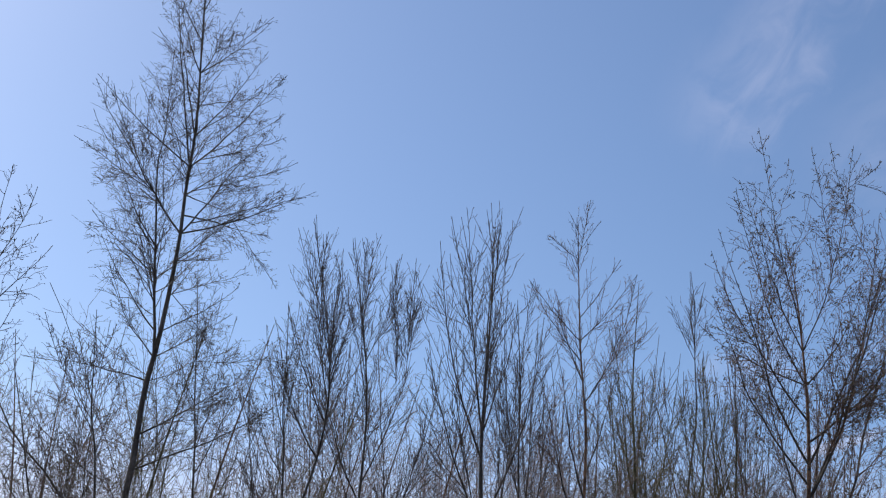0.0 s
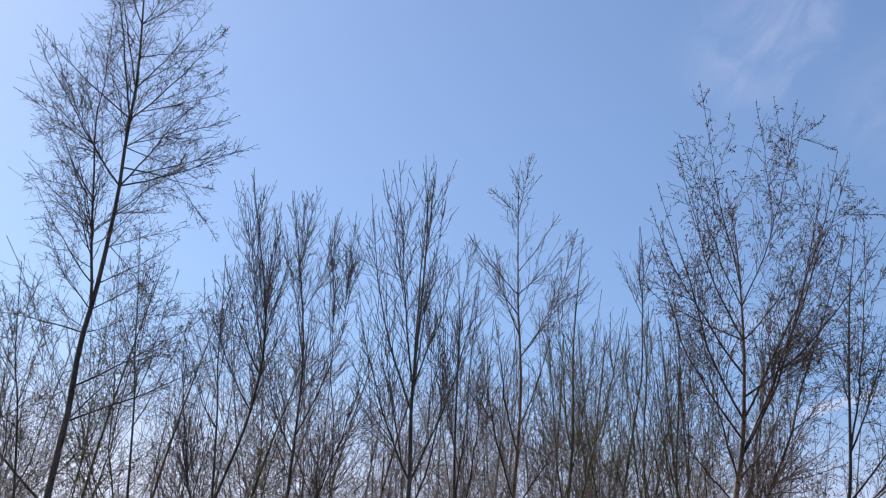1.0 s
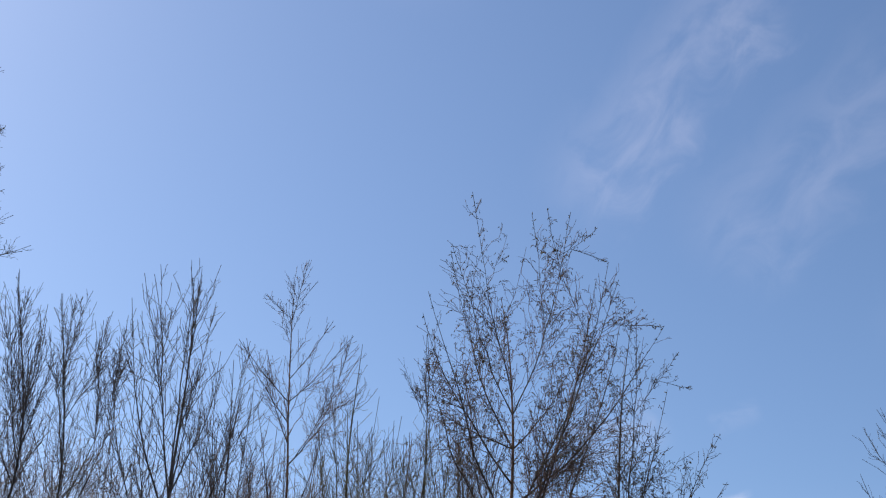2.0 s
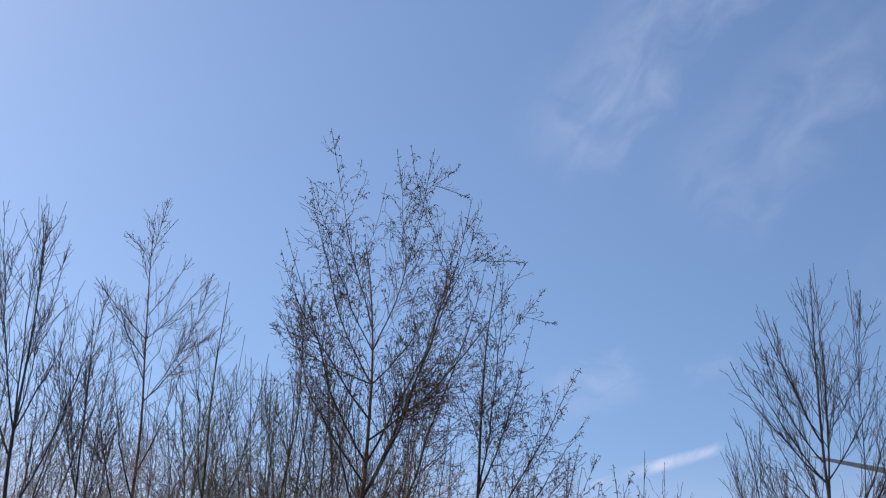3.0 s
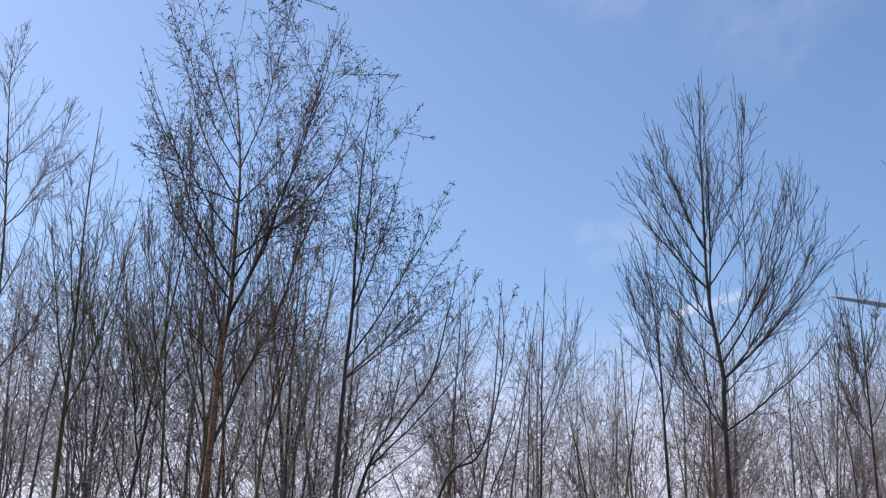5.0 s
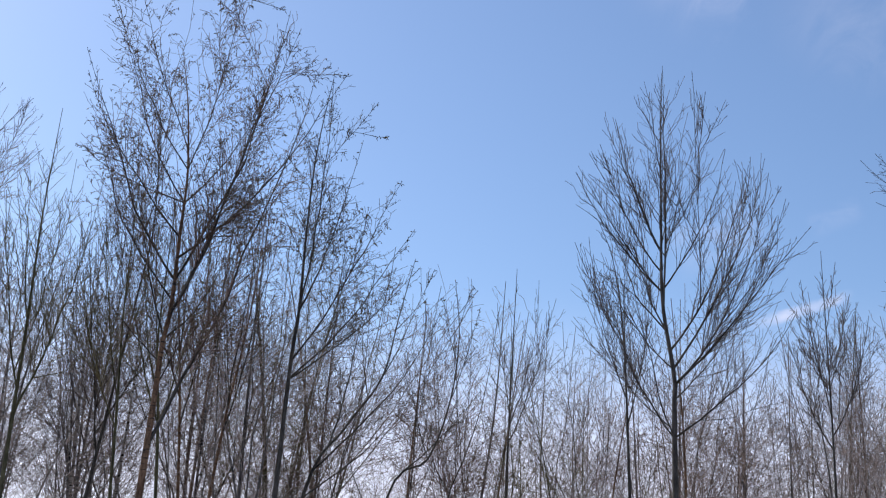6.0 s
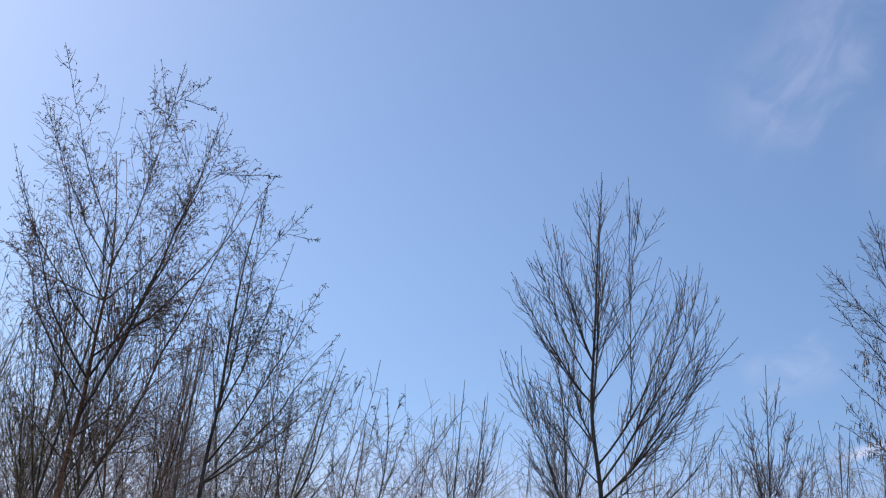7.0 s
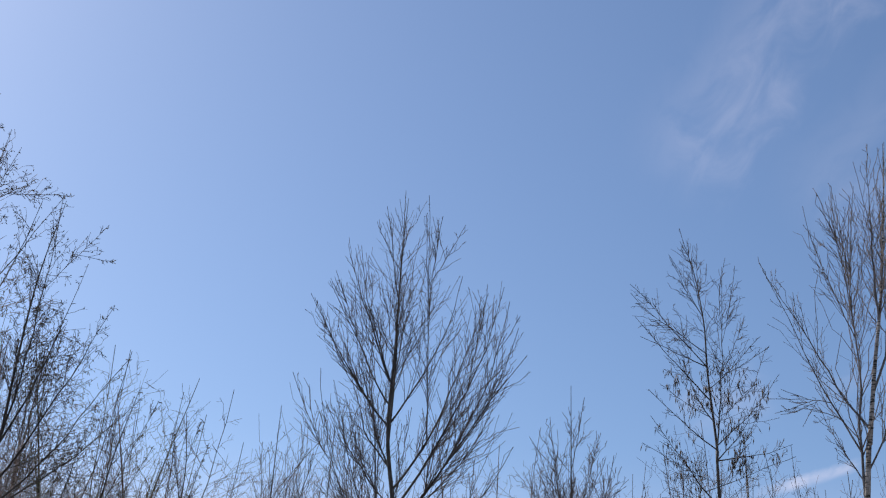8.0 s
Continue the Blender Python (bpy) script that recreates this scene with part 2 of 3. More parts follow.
def bare_tree(name, x, y, turn, trunk, limbs, r=0.06, seed=1, twigs=1.0, buds=0, bark="dark", label="",
              group="trees of the copse", spread=33, fine=1.0, far=False):
    """A leafless tree. trunk: (across, height) from the root to the top; limbs: (across and height of the foot, which
    meets the nearest wood, across and height of the tip, bow, and the tip's depth where it is known). The twigs grow from these by chance."""
    rng = np.random.default_rng(seed * 7 + 3)
    base = new(name)
    base.matrix_world = pose(x, y, ground_height(x, y) - 0.03, 0, 0, turn)
    tagged(base, label or "bare young tree with fine twigs", "tree", group)
    lift = 0 if far else base.matrix_world.translation.z      # heights are given above the datum, not the uneven ground
    tp = np.array(trunk, float)
    tp[1:, 1] -= lift
    sway = rng.normal(0, 0.05, len(tp))
    sway[0] = 0
    line = spline(np.stack([tp[:, 0], sway, tp[:, 1]], 1), 26)
    h = line[:, 2] / line[-1, 2]
    tr = r * (1 - h) ** 1.05 * 1.1 + 0.0035
    tr[0] *= 1.35
    v, q = tubes(line[None], tr[None], 9)
    mesh_object("trunk", v, q, BARK[bark], base)
    paths, lens, rads = [], [], []
    grown, girth = [line], [tr]
    for x0, z0, x1, z1, bow, *deep in limbs:
        z0, z1 = z0 - lift, z1 - lift
        stem, ring = min(((g, k) for g, p in enumerate(grown) for k in range(len(p) - 2)),
                         key=lambda a: (grown[a[0]][a[1], 0] - x0) ** 2 + (grown[a[0]][a[1], 2] - z0) ** 2)
        start, own = grown[stem][ring], girth[stem][ring]
        tip = np.array([x1, deep[0] if deep else start[1] + rng.normal(0, 0.3) * (0.3 + abs(x1 - start[0])), z1])
        size = np.linalg.norm(tip - start)
        middle = start + (tip - start) * np.array([0.5 + 0.22 * bow, 0.5 + 0.2 * bow, 0.5 - 0.16 * bow])
        t = np.linspace(0, 1, 12)[:, None]
        p = start * (1 - t) ** 2 + middle * 2 * t * (1 - t) + tip * t ** 2
        wig = np.cumsum(rng.normal(0, 0.006, (12, 3)), 0) * size
        p = p + wig * (t * (1 - t) * 4)
        r0 = min(own * 0.7, (0.0048 + 0.0040 * size) * (0.7 if far else 1.0))
        rr = np.maximum(r0 * (1 - np.linspace(0, 1, 12) * 0.9), 0.0035)
        v, q = tubes(p[None], rr[None], 6)
        mesh_object("limb", v, q, BARK[{"pale": "grey", "brown": "dark"}.get(bark, bark)], base)
        paths.append(p), lens.append(size), rads.append(rr)
        grown.append(p), girth.append(rr)
    top = spline(line[len(line) // 2:], 12)
    paths.append(top), lens.append(np.linalg.norm(top[-1] - top[0]) * 0.7), rads.append(np.interp(top[:, 2], line[:, 2], tr))
    paths, lens, rads = np.array(paths), np.array(lens), np.array(rads)
    f = fine
    if buds == 1:           # wide, crooked twigs
        p1, l1, r1 = shoots(rng, paths, lens, rads, 8.0 * twigs, 44, 0.4, 0.06, 6, first=0.14, last=0.95, thick=0.4, thin=0.0040 * f, wave=0.06, bare=1.15)
        p2, l2, r2 = shoots(rng, p1, l1, r1, 6.0 * twigs, 46, 0.46, -0.06, 4, first=0.12, thick=0.6, thin=0.0032 * f, wave=0.07)
        p3, l3, r3 = shoots(rng, p2, l2, r2, 5.0 * twigs, 46, 0.5, -0.12, 3, first=0.15, thick=0.7, thin=0.0026 * f, wave=0.07)
    elif buds in (2, 3):    # spreading, drooping twigs
        p1, l1, r1 = shoots(rng, paths, lens, rads, 8.0 * twigs, 40, 0.36, 0.1, 6, first=0.16, last=0.93, thick=0.45, thin=0.0040 * f, wave=0.06, bare=1.2)
        p2, l2, r2 = shoots(rng, p1, l1, r1, 6.0 * twigs, 42, 0.46, -0.12, 4, first=0.12, thick=0.6, thin=0.0032 * f, wave=0.07)
        p3, l3, r3 = shoots(rng, p2, l2, r2, 4.6 * twigs, 42, 0.5, -0.22, 3, first=0.15, thick=0.7, thin=0.0026 * f)
    elif far:               # the close tangle of the thicket
        p1, l1, r1 = shoots(rng, paths, lens, rads, 8.0 * twigs, spread - 8, 0.5, 0.16, 6, first=0.15, thick=0.45, thin=0.0040 * f, wave=0.08)
        p2, l2, r2 = shoots(rng, p1, l1, r1, 5.0 * twigs, spread, 0.46, 0.06, 4, first=0.1, thick=0.6, thin=0.0032 * f, wave=0.1)
        p3, l3, r3 = shoots(rng, p2, l2, r2, 6.2 * twigs, spread + 10, 0.5, 0.0, 3, first=0.12, thick=0.7, thin=0.0026 * f, wave=0.08)
    else:                   # ascending whips, bare towards their tips
        p1, l1, r1 = shoots(rng, paths, lens, rads, 7.0 * twigs, spread - 8, 0.46, 0.2, 6, first=0.16, last=0.86, thick=0.5, thin=0.0040 * f, wave=0.05, bare=1.35)
        p2, l2, r2 = shoots(rng, p1, l1, r1, 4.6 * twigs, spread, 0.46, 0.1, 4, first=0.12, last=0.85, thick=0.65, thin=0.0032 * f, wave=0.06, bare=1.2)
        p3, l3, r3 = shoots(rng, p2, l2, r2, 3.4 * twigs, spread + 6, 0.5, 0.04, 3, first=0.12, thick=0.7, thin=0.0026 * f, wave=0.06)
    parts = [tubes(p1, r1, 3 if far else 4), tubes(p2, r2, 3), tubes(p3, r3, 3)]
    vs, qs, n = [], [], 0
    for v, q in parts:
        vs.append(v), qs.append(q + n)
        n += len(v)
    crown = tagged(mesh_object("crown", np.vstack(vs), np.vstack(qs), TWIG[bark], base), "fine bare twigs", kind="stuff")
    if buds == 0 and not far:
        knots_along(rng, [(paths, lens, 0.45), (p1, l1, 0.1)], 9.0, (0.014, 0.026), 0.0058, crown)
    if buds in (1, 2):
        knots_along(rng, [(paths, lens, 0.5), (p1, l1, 0.15), (p2, l2, 0.2)], 8.0 if buds == 1 else 4.0, (0.016, 0.032), 0.0062, crown)
    if buds:
        ends = np.vstack([p2[:, -1], p3[:, -1], p3[:, 1]])
        ways = unit(np.vstack([p2[:, -1] - p2[:, -2], p3[:, -1] - p3[:, -2], p3[:, 1] - p3[:, 0]]))
        if buds == 1:
            size, wide, mat, keep = (0.016, 0.03), 0.0055, BUD, 0.6
            ways = unit(ways + rng.normal(0, 0.3, ways.shape))
        elif buds == 2:
            size, wide, mat, keep = (0.03, 0.065), 0.0075, LEAFLET, 0.5
            ways = unit(ways * 0.5 + np.array([0, 0, -0.7]) + rng.normal(0, 0.35, ways.shape))
        else:
            size, wide, mat, keep = (0.06, 0.14), 0.0075, CATKIN, 0.5
            ways = unit(np.array([0, 0, -1.0]) + rng.normal(0, 0.18, ways.shape))
        pick = rng.random(len(ends)) < keep
        if buds == 3:
            pick &= ends[:, 2] < 0.8 * line[-1, 2]
        ends, ways = ends[pick], ways[pick]
        v, t3 = spindles(rng, ends, ways, rng.uniform(*size, len(ends)), np.full(len(ends), wide))
        tagged(mesh_object("foliage", v, None, mat, crown, t3), "hanging catkins" if buds == 3 else "small opening leaves", kind="stuff")
        if buds == 2:      # pairs of curled leaflets out on the leading tips
            at, way = [], []
            for u in (0.72, 0.8, 0.88, 0.94, 0.985):
                p, d = along(paths, np.arange(len(paths)), np.full(len(paths), u))
                for _ in range(2):
                    at.append(p), way.append(unit(d * 0.3 + rng.normal(0, 0.6, p.shape) + np.array([0, 0, -0.35])))
            at, way = np.vstack(at), np.vstack(way)
            v, t3 = spindles(rng, at, way, rng.uniform(0.035, 0.07, len(at)), np.full(len(at), 0.0075))
            tagged(mesh_object("young_foliage", v, None, LEAFLET, crown, t3), "curled young leaves", kind="stuff")
    return base


# ---- ground ----
def ground_height(x, y):
    return 0.12 * noise.noise((x * 0.11, y * 0.11, 0.3)) + 0.05 * noise.noise((x * 0.5, y * 0.5, 4.1))


def ground_material():
    m = bpy.data.materials.new("dry_grass_and_litter")
    m.use_nodes = True
    n, l = m.node_tree.nodes, m.node_tree.links
    bsdf = n["Principled BSDF"]
    bsdf.inputs["Roughness"].default_value = 0.95
    tc = n.new("ShaderNodeTexCoord")
    big, small = n.new("ShaderNodeTexNoise"), n.new("ShaderNodeTexNoise")
    big.inputs["Scale"].default_value, big.inputs["Detail"].default_value = 0.4, 6
    small.inputs["Scale"].default_value, small.inputs["Detail"].default_value = 18, 8
    ramp, ramp2 = n.new("ShaderNodeValToRGB"), n.new("ShaderNodeValToRGB")
    ramp.color_ramp.elements[0].color, ramp.color_ramp.elements[1].color = (0.08, 0.075, 0.035, 1), (0.26, 0.21, 0.12, 1)
    ramp2.color_ramp.elements[0].color, ramp2.color_ramp.elements[1].color = (0.35, 0.35, 0.35, 1), (1, 1, 1, 1)
    mix = n.new("ShaderNodeMix")
    mix.data_type, mix.blend_type = "RGBA", "MULTIPLY"
    mix.inputs["Factor"].default_value = 0.8
    bump = n.new("ShaderNodeBump")
    bump.inputs["Distance"].default_value = 0.04
    for tex in (big, small):
        l.new(tc.outputs["Object"], tex.inputs["Vector"])
    l.new(big.outputs["Fac"], ramp.inputs["Fac"])
    l.new(small.outputs["Fac"], ramp2.inputs["Fac"])
    l.new(ramp.outputs["Color"], mix.inputs["A"])
    l.new(ramp2.outputs["Color"], mix.inputs["B"])
    l.new(mix.outputs["Result"], bsdf.inputs["Base Color"])
    l.new(small.outputs["Fac"], bump.inputs["Height"])
    l.new(bump.outputs["Normal"], bsdf.inputs["Normal"])
    return m


def build_ground():
    near = np.linspace(-45, 45, 91)
    far = np.array([60, 90, 150, 300, 700, 1500, 3000.0])
    axis = np.concatenate([-far[::-1], near, far])
    gx, gy = np.meshgrid(axis, axis + 15)
    gz = np.array([ground_height(a, b) for a, b in zip(gx.ravel(), gy.ravel())])
    n = len(axis)
    i = (np.arange(n - 1)[:, None] * n + np.arange(n - 1)[None]).ravel()
    quads = np.stack([i, i + 1, i + n + 1, i + n], 1)
    ob = mesh_object("ground", np.stack([gx.ravel(), gy.ravel(), gz], 1), quads, ground_material())
    tagged(ob, "dry grass and leaf litter under the copse", "ground", kind="structure")


build_ground()

# ---- the trees that stand out ----

bare_tree("birch_tree", -3.88, 16.46, 28.2, [(0, 0), (0.16, 4.96), (0.18, 5.48), (0.17, 6.39), (0.23, 7.27), (0.26, 8.55), (0.23, 9.34), (0.20, 10.52), (0.05, 11.80), (-0.09, 13.03), (-0.23, 14.03)],
          [(0.29, 8.54, 1.98, 9.76, 0.3), (0.27, 8.85, 1.48, 11.00, 0.2), (0.26, 9.17, 1.92, 9.56, -0.2), (0.26, 9.91, 1.21, 11.35, 0.3),
           (0.22, 10.42, 1.06, 11.99, 0.3), (0.15, 11.04, 1.08, 12.61, 0.2), (0.14, 11.24, 0.63, 12.78, 0.4), (0.15, 6.78, -0.35, 11.43, 0.4),
           (0.18, 9.65, -0.62, 12.19, 0.5), (0.19, 10.37, -0.57, 12.12, 0.4), (0.15, 11.05, -0.36, 12.51, 0.4), (0.21, 8.69, -1.29, 10.76, 0.5),
           (-0.12, 9.27, -1.03, 10.78, 0.3), (-0.15, 9.29, -1.35, 9.95, 0.3), (-0.14, 10.01, -0.72, 10.72, 0.3), (-0.30, 11.16, -0.69, 11.60, 0.3)] +
          [(-0.04, 8.21, -0.97, 9.49, 0.4), (-0.12, 8.18, -1.00, 8.71, 0.3), (0.12, 6.68, -1.30, 6.81, -0.6), (0.08, 7.01, -0.63, 7.74, 0.4),
           (0.15, 4.53, -2.39, 7.05, 0.6), (0.28, 6.66, 0.89, 7.15, 0.5), (0.86, 7.13, 2.01, 7.43, 0.3), (1.76, 7.37, 2.55, 7.38, 0.3),
           (0.85, 8.97, 1.74, 8.28, 0.4), (1.51, 7.31, 1.93, 7.65, 0.3), (0.25, 5.74, 1.97, 7.41, 0.1), (0.26, 5.10, 2.12, 6.73, 0.1),
           (0.26, 5.18, 0.81, 6.45, 0.3), (0.04, 12.07, 0.29, 13.73, 0.4), (0.05, 11.89, -0.75, 13.36, 0.4), (0.22, 9.41, 1.20, 10.38, 0.2)] +
          [(0.25, 8.12, 1.03, 9.22, 0.4), (0.27, 7.79, 0.84, 8.81, 0.4), (0.10, 7.09, -0.71, 7.93, 0.4), (0.08, 7.41, -0.87, 8.29, 0.4),
           (0.19, 7.56, -0.56, 8.56, 0.4), (0.23, 7.37, 1.20, 8.18, 0.2), (0.24, 7.95, 1.40, 8.54, 0.1), (0.26, 8.37, 1.26, 8.89, 0.1),
           (0.21, 6.80, 1.11, 7.69, 0.2), (0.20, 6.64, -0.79, 7.18, 0.2), (0.26, 9.91, 1.52, 10.64, 0.2), (0.27, 9.42, 1.67, 10.17, 0.2),
           (0.71, 9.03, 1.64, 9.87, 0.3), (0.22, 10.42, 1.27, 11.68, 0.3), (0.24, 9.33, 1.34, 9.19, -0.2), (0.25, 7.91, 1.17, 7.36, 0.2)] +
          [(0.17, 9.70, -1.29, 10.82, 0.4), (-0.18, 9.32, -1.34, 9.98, 0.2), (0.44, 8.90, 1.97, 9.79, 0.1), (0.37, 10.04, 1.46, 11.03, 0.4),
           (0.30, 11.73, 1.06, 12.62, 0.3), (-0.23, 8.53, -0.96, 8.72, 0.1), (0.21, 10.73, 1.20, 11.39, 0.2)],
          r=0.057, seed=1, spread=38, twigs=1.44, fine=0.78, buds=1, bark='dark',
          label='tall slender birch with bare budding twigs and long side limbs')

bare_tree("birch_tree", 4.83, 16.56, 4.1, [(0, 0), (0.13, 4.61), (0.15, 5.34), (0.21, 5.94), (0.21, 6.95), (0.20, 7.84), (0.09, 8.83), (-0.06, 9.60)],
          [(0.19, 6.20, 1.30, 10.01, 1), (0.21, 5.82, 1.55, 9.95, 0.8), (0.13, 6.34, -1.23, 9.18, 0.8), (0.12, 5.94, -1.13, 8.46, 0.6),
           (0.14, 4.30, 1.80, 9.54, 0.5), (0.21, 7.50, -1.24, 8.11, 0.5), (0.18, 6.55, 2.25, 9.36, 0.8), (0.15, 5.05, -0.82, 6.31, 0.6),
           (0.15, 5.42, 1.19, 7.36, 0.6), (0.16, 7.26, -0.92, 9.95, 0.8), (0.16, 7.34, 1.10, 9.10, 0.6), (0.14, 4.68, 0.78, 6.46, 0.5),
           (0.19, 8.25, -0.78, 10.62, 0.3, -1.11), (0.85, 10.10, 0.42, 10.83, 0.3, -0.62), (0.24, 7.93, 0.77, 10.83, 0.7, -0.62), (0.87, 10.28, 1.15, 10.61, 0.4, -0.64)] +
          [(0.88, 10.19, 1.28, 10.11, 0.4, -0.65), (0.42, 9.14, 0.28, 10.88, 0.2), (0.18, 6.95, -1.23, 9.00, 0.5, -0.45), (-0.44, 7.92, -1.24, 7.91, 0.2, -0.47),
           (0.16, 8.00, -0.98, 9.90, 0.5, -0.89), (1.45, 9.29, 1.80, 9.57, 0.1), (1.50, 9.21, 2.28, 9.42, 0.1), (0.20, 5.87, 1.38, 10.18, 0.6),
           (0.17, 5.41, -0.56, 7.99, 0.5)],
          r=0.064, seed=2, twigs=1.4, fine=0.9, buds=2, bark='brown',
          label='birch with warm brown trunk and curled spring leaflets')

bare_tree("birch_tree", 6.50, 17.16, -0.5, [(0, 0), (0.10, 4.75), (0.14, 5.67), (0.17, 6.23), (0.17, 7.29), (0.21, 8.49), (0.35, 9.68)],
          [(0.13, 6.23, 0.37, 9.68, 0.3), (0.71, 8.19, 1.04, 9.31, 0.3, -0.08), (0.90, 8.74, 1.19, 8.77, 0.1, -0.08), (0.17, 6.15, 0.86, 8.70, 0.5, -0.08),
           (0.37, 5.38, 1.46, 7.92, 0.5), (0.38, 5.15, 1.68, 7.38, 0.4), (0.31, 4.92, 1.79, 7.01, 0.3)],
          r=0.049, seed=3, twigs=1.5, fine=0.85, buds=2, bark='dark',
          label='slim birch with ascending limbs and small hanging spring leaflets')

bare_tree("young_tree", 11.87, 16.85, -17.1, [(0, 0), (-0.08, 4.80), (-0.08, 5.47), (-0.24, 6.56), (-0.27, 7.78), (-0.28, 9.06), (-0.27, 10.05)],
          [(0.14, 5.86, 0.94, 8.58, 0.9), (0.04, 5.51, 1.21, 8.50, 1.1), (0.00, 4.65, 1.53, 6.23, 0.6), (-0.22, 6.57, -1.49, 8.57, 0.6),
           (-0.28, 7.23, -1.10, 9.40, 0.5), (-0.03, 4.71, -1.00, 6.72, 0.9), (0.05, 6.79, 0.63, 8.74, 0.7), (-0.26, 6.97, -1.31, 8.84, 0.5),
           (-0.23, 6.25, -0.85, 8.16, 0.7), (-0.26, 6.17, -1.09, 7.99, 0.8), (0.42, 6.18, 1.43, 7.96, 0.8), (-0.02, 4.64, -0.61, 6.65, 0.7),
           (-0.02, 4.94, -1.22, 6.32, 0.5), (-0.02, 5.55, -1.10, 6.98, 0.6), (-0.01, 5.09, 0.78, 6.50, 0.6), (0.02, 5.70, 1.07, 6.98, 0.6)] +
          [(-0.24, 6.56, -0.24, 10.05, 0.1, -0.20), (0.04, 6.63, 0.20, 9.78, 0.3, -0.53), (-0.29, 6.64, -1.40, 8.48, 0.6, -0.36), (-0.28, 7.28, -0.96, 9.44, 0.5),
           (-0.29, 8.45, -0.50, 9.83, 0.3), (0.16, 8.35, 0.65, 9.46, 0.4), (-0.05, 5.55, 1.16, 8.66, 0.7, 0.09), (0.75, 7.11, 0.97, 8.63, 0.4),
           (1.05, 7.75, 1.38, 8.26, 0.2, 0.16), (-0.01, 5.40, 1.73, 7.26, 0.4), (-0.40, 5.02, -1.28, 7.54, 0.6), (-0.67, 6.00, -1.36, 7.21, 0.4),
           (0.18, 8.61, 0.38, 9.51, 0.3), (-0.74, 7.87, -1.11, 8.84, 0.4, -0.27)],
          r=0.057, seed=4, spread=30, twigs=1.05, fine=0.91, buds=0, bark='dark',
          label='bare young tree forking low into many upright slender stems')

bare_tree("young_tree", 14.16, 17.32, -23.6, [(0, 0), (-0.06, 4.29), (-0.09, 5.71), (-0.15, 7.64)],
          [(-0.09, 5.17, -0.45, 7.23, 0.6), (-0.09, 5.63, 0.21, 7.04, 0.6), (-0.07, 4.88, 0.47, 6.63, 0.8), (-0.06, 4.72, -0.66, 6.42, 0.8),
           (-0.11, 6.41, 0.05, 7.45, 0.5)],
          r=0.03, seed=5, twigs=1.98, fine=0.98, buds=0, bark='dark',
          label='small bare sapling with fine upright twigs')

bare_tree("alder_tree", 16.36, 17.55, -14.2, [(0, 0), (-0.28, 6.32), (-0.29, 6.94), (-0.40, 8.07), (-0.44, 8.84), (-0.59, 9.72), (-0.76, 10.13)],
          [(-0.43, 8.33, -1.49, 9.44, 0.1), (-0.42, 7.54, -1.36, 8.65, 0.2), (-0.28, 6.74, -0.17, 9.73, 0.5), (-0.45, 8.82, -0.90, 9.72, 0.3),
           (-0.18, 7.96, 0.13, 9.07, 0.5), (-0.18, 7.89, 0.44, 8.40, 0.2), (-0.26, 6.69, 0.25, 7.73, 0.5), (-0.28, 6.34, -1.19, 7.49, 0.3),
           (-0.27, 6.46, 0.74, 6.93, 0.2), (-0.39, 7.40, -0.81, 8.39, 0.4), (-0.18, 8.56, 0.01, 9.60, 0.4), (-0.43, 8.84, -0.75, 10.10, 0.2, -0.45),
           (-0.47, 9.45, -0.52, 10.13, 0.2), (-0.20, 8.41, -0.12, 9.80, 0.2), (-0.45, 8.24, -1.42, 9.08, 0.2, -0.82), (-0.42, 8.07, -1.33, 8.63, 0.1)] +
          [(-0.48, 8.93, -0.91, 9.78, 0.3), (-0.29, 6.94, -1.20, 7.74, 0.3), (-0.28, 6.62, -1.29, 7.01, 0.2), (-0.27, 7.02, 0.58, 8.15, 0.3),
           (-0.30, 6.70, 0.72, 7.18, 0.2), (-0.39, 7.74, 0.33, 8.57, 0.3), (-0.37, 7.42, -1.08, 8.08, 0.2), (-0.29, 6.47, 0.33, 7.58, 0.3)],
          r=0.046, seed=6, spread=40, twigs=1.5, fine=0.85, buds=3, bark='dark',
          label='bare alder hung with dark catkins on its lower twigs')

bare_tree("birch_tree", 17.02, 16.22, -21.0, [(0, 0), (0.52, 6.03), (0.60, 6.74), (0.72, 7.69), (0.87, 8.70), (0.98, 9.83), (1.07, 10.95)],
          [(0.56, 6.15, 0.35, 10.24, 0.2), (0.48, 6.58, -0.65, 9.27, 0.4), (0.57, 8.25, -0.02, 9.77, 0.3), (0.26, 7.33, -0.60, 7.30, -0.9),
           (0.71, 7.38, 1.43, 10.46, 0.6), (0.58, 6.30, 1.49, 9.45, 0.7), (0.52, 6.09, 0.01, 7.33, 0.3), (0.59, 8.38, 0.63, 10.29, 0.4),
           (0.48, 9.04, 0.19, 9.73, 0.3), (-0.08, 8.04, -0.25, 8.92, 0.3), (0.54, 6.88, -0.64, 9.28, 0.5), (0.66, 7.70, 0.33, 10.28, 0.4),
           (0.48, 9.13, 0.01, 9.75, 0.2), (0.85, 8.38, 0.85, 10.84, 0.3), (0.92, 8.85, 1.05, 10.95, 0.2), (0.35, 7.04, -0.32, 7.32, -0.8)] +
          [(-0.05, 7.31, -0.55, 7.21, -0.5), (0.02, 7.31, -0.44, 7.03, -0.5), (-0.11, 7.34, -0.44, 7.44, -0.3), (-0.01, 7.29, -0.20, 6.95, -0.3)],
          r=0.069, seed=7, twigs=1.02, fine=0.98, buds=0, bark='pale',
          label='birch with pale peeling bark and bare ascending limbs')

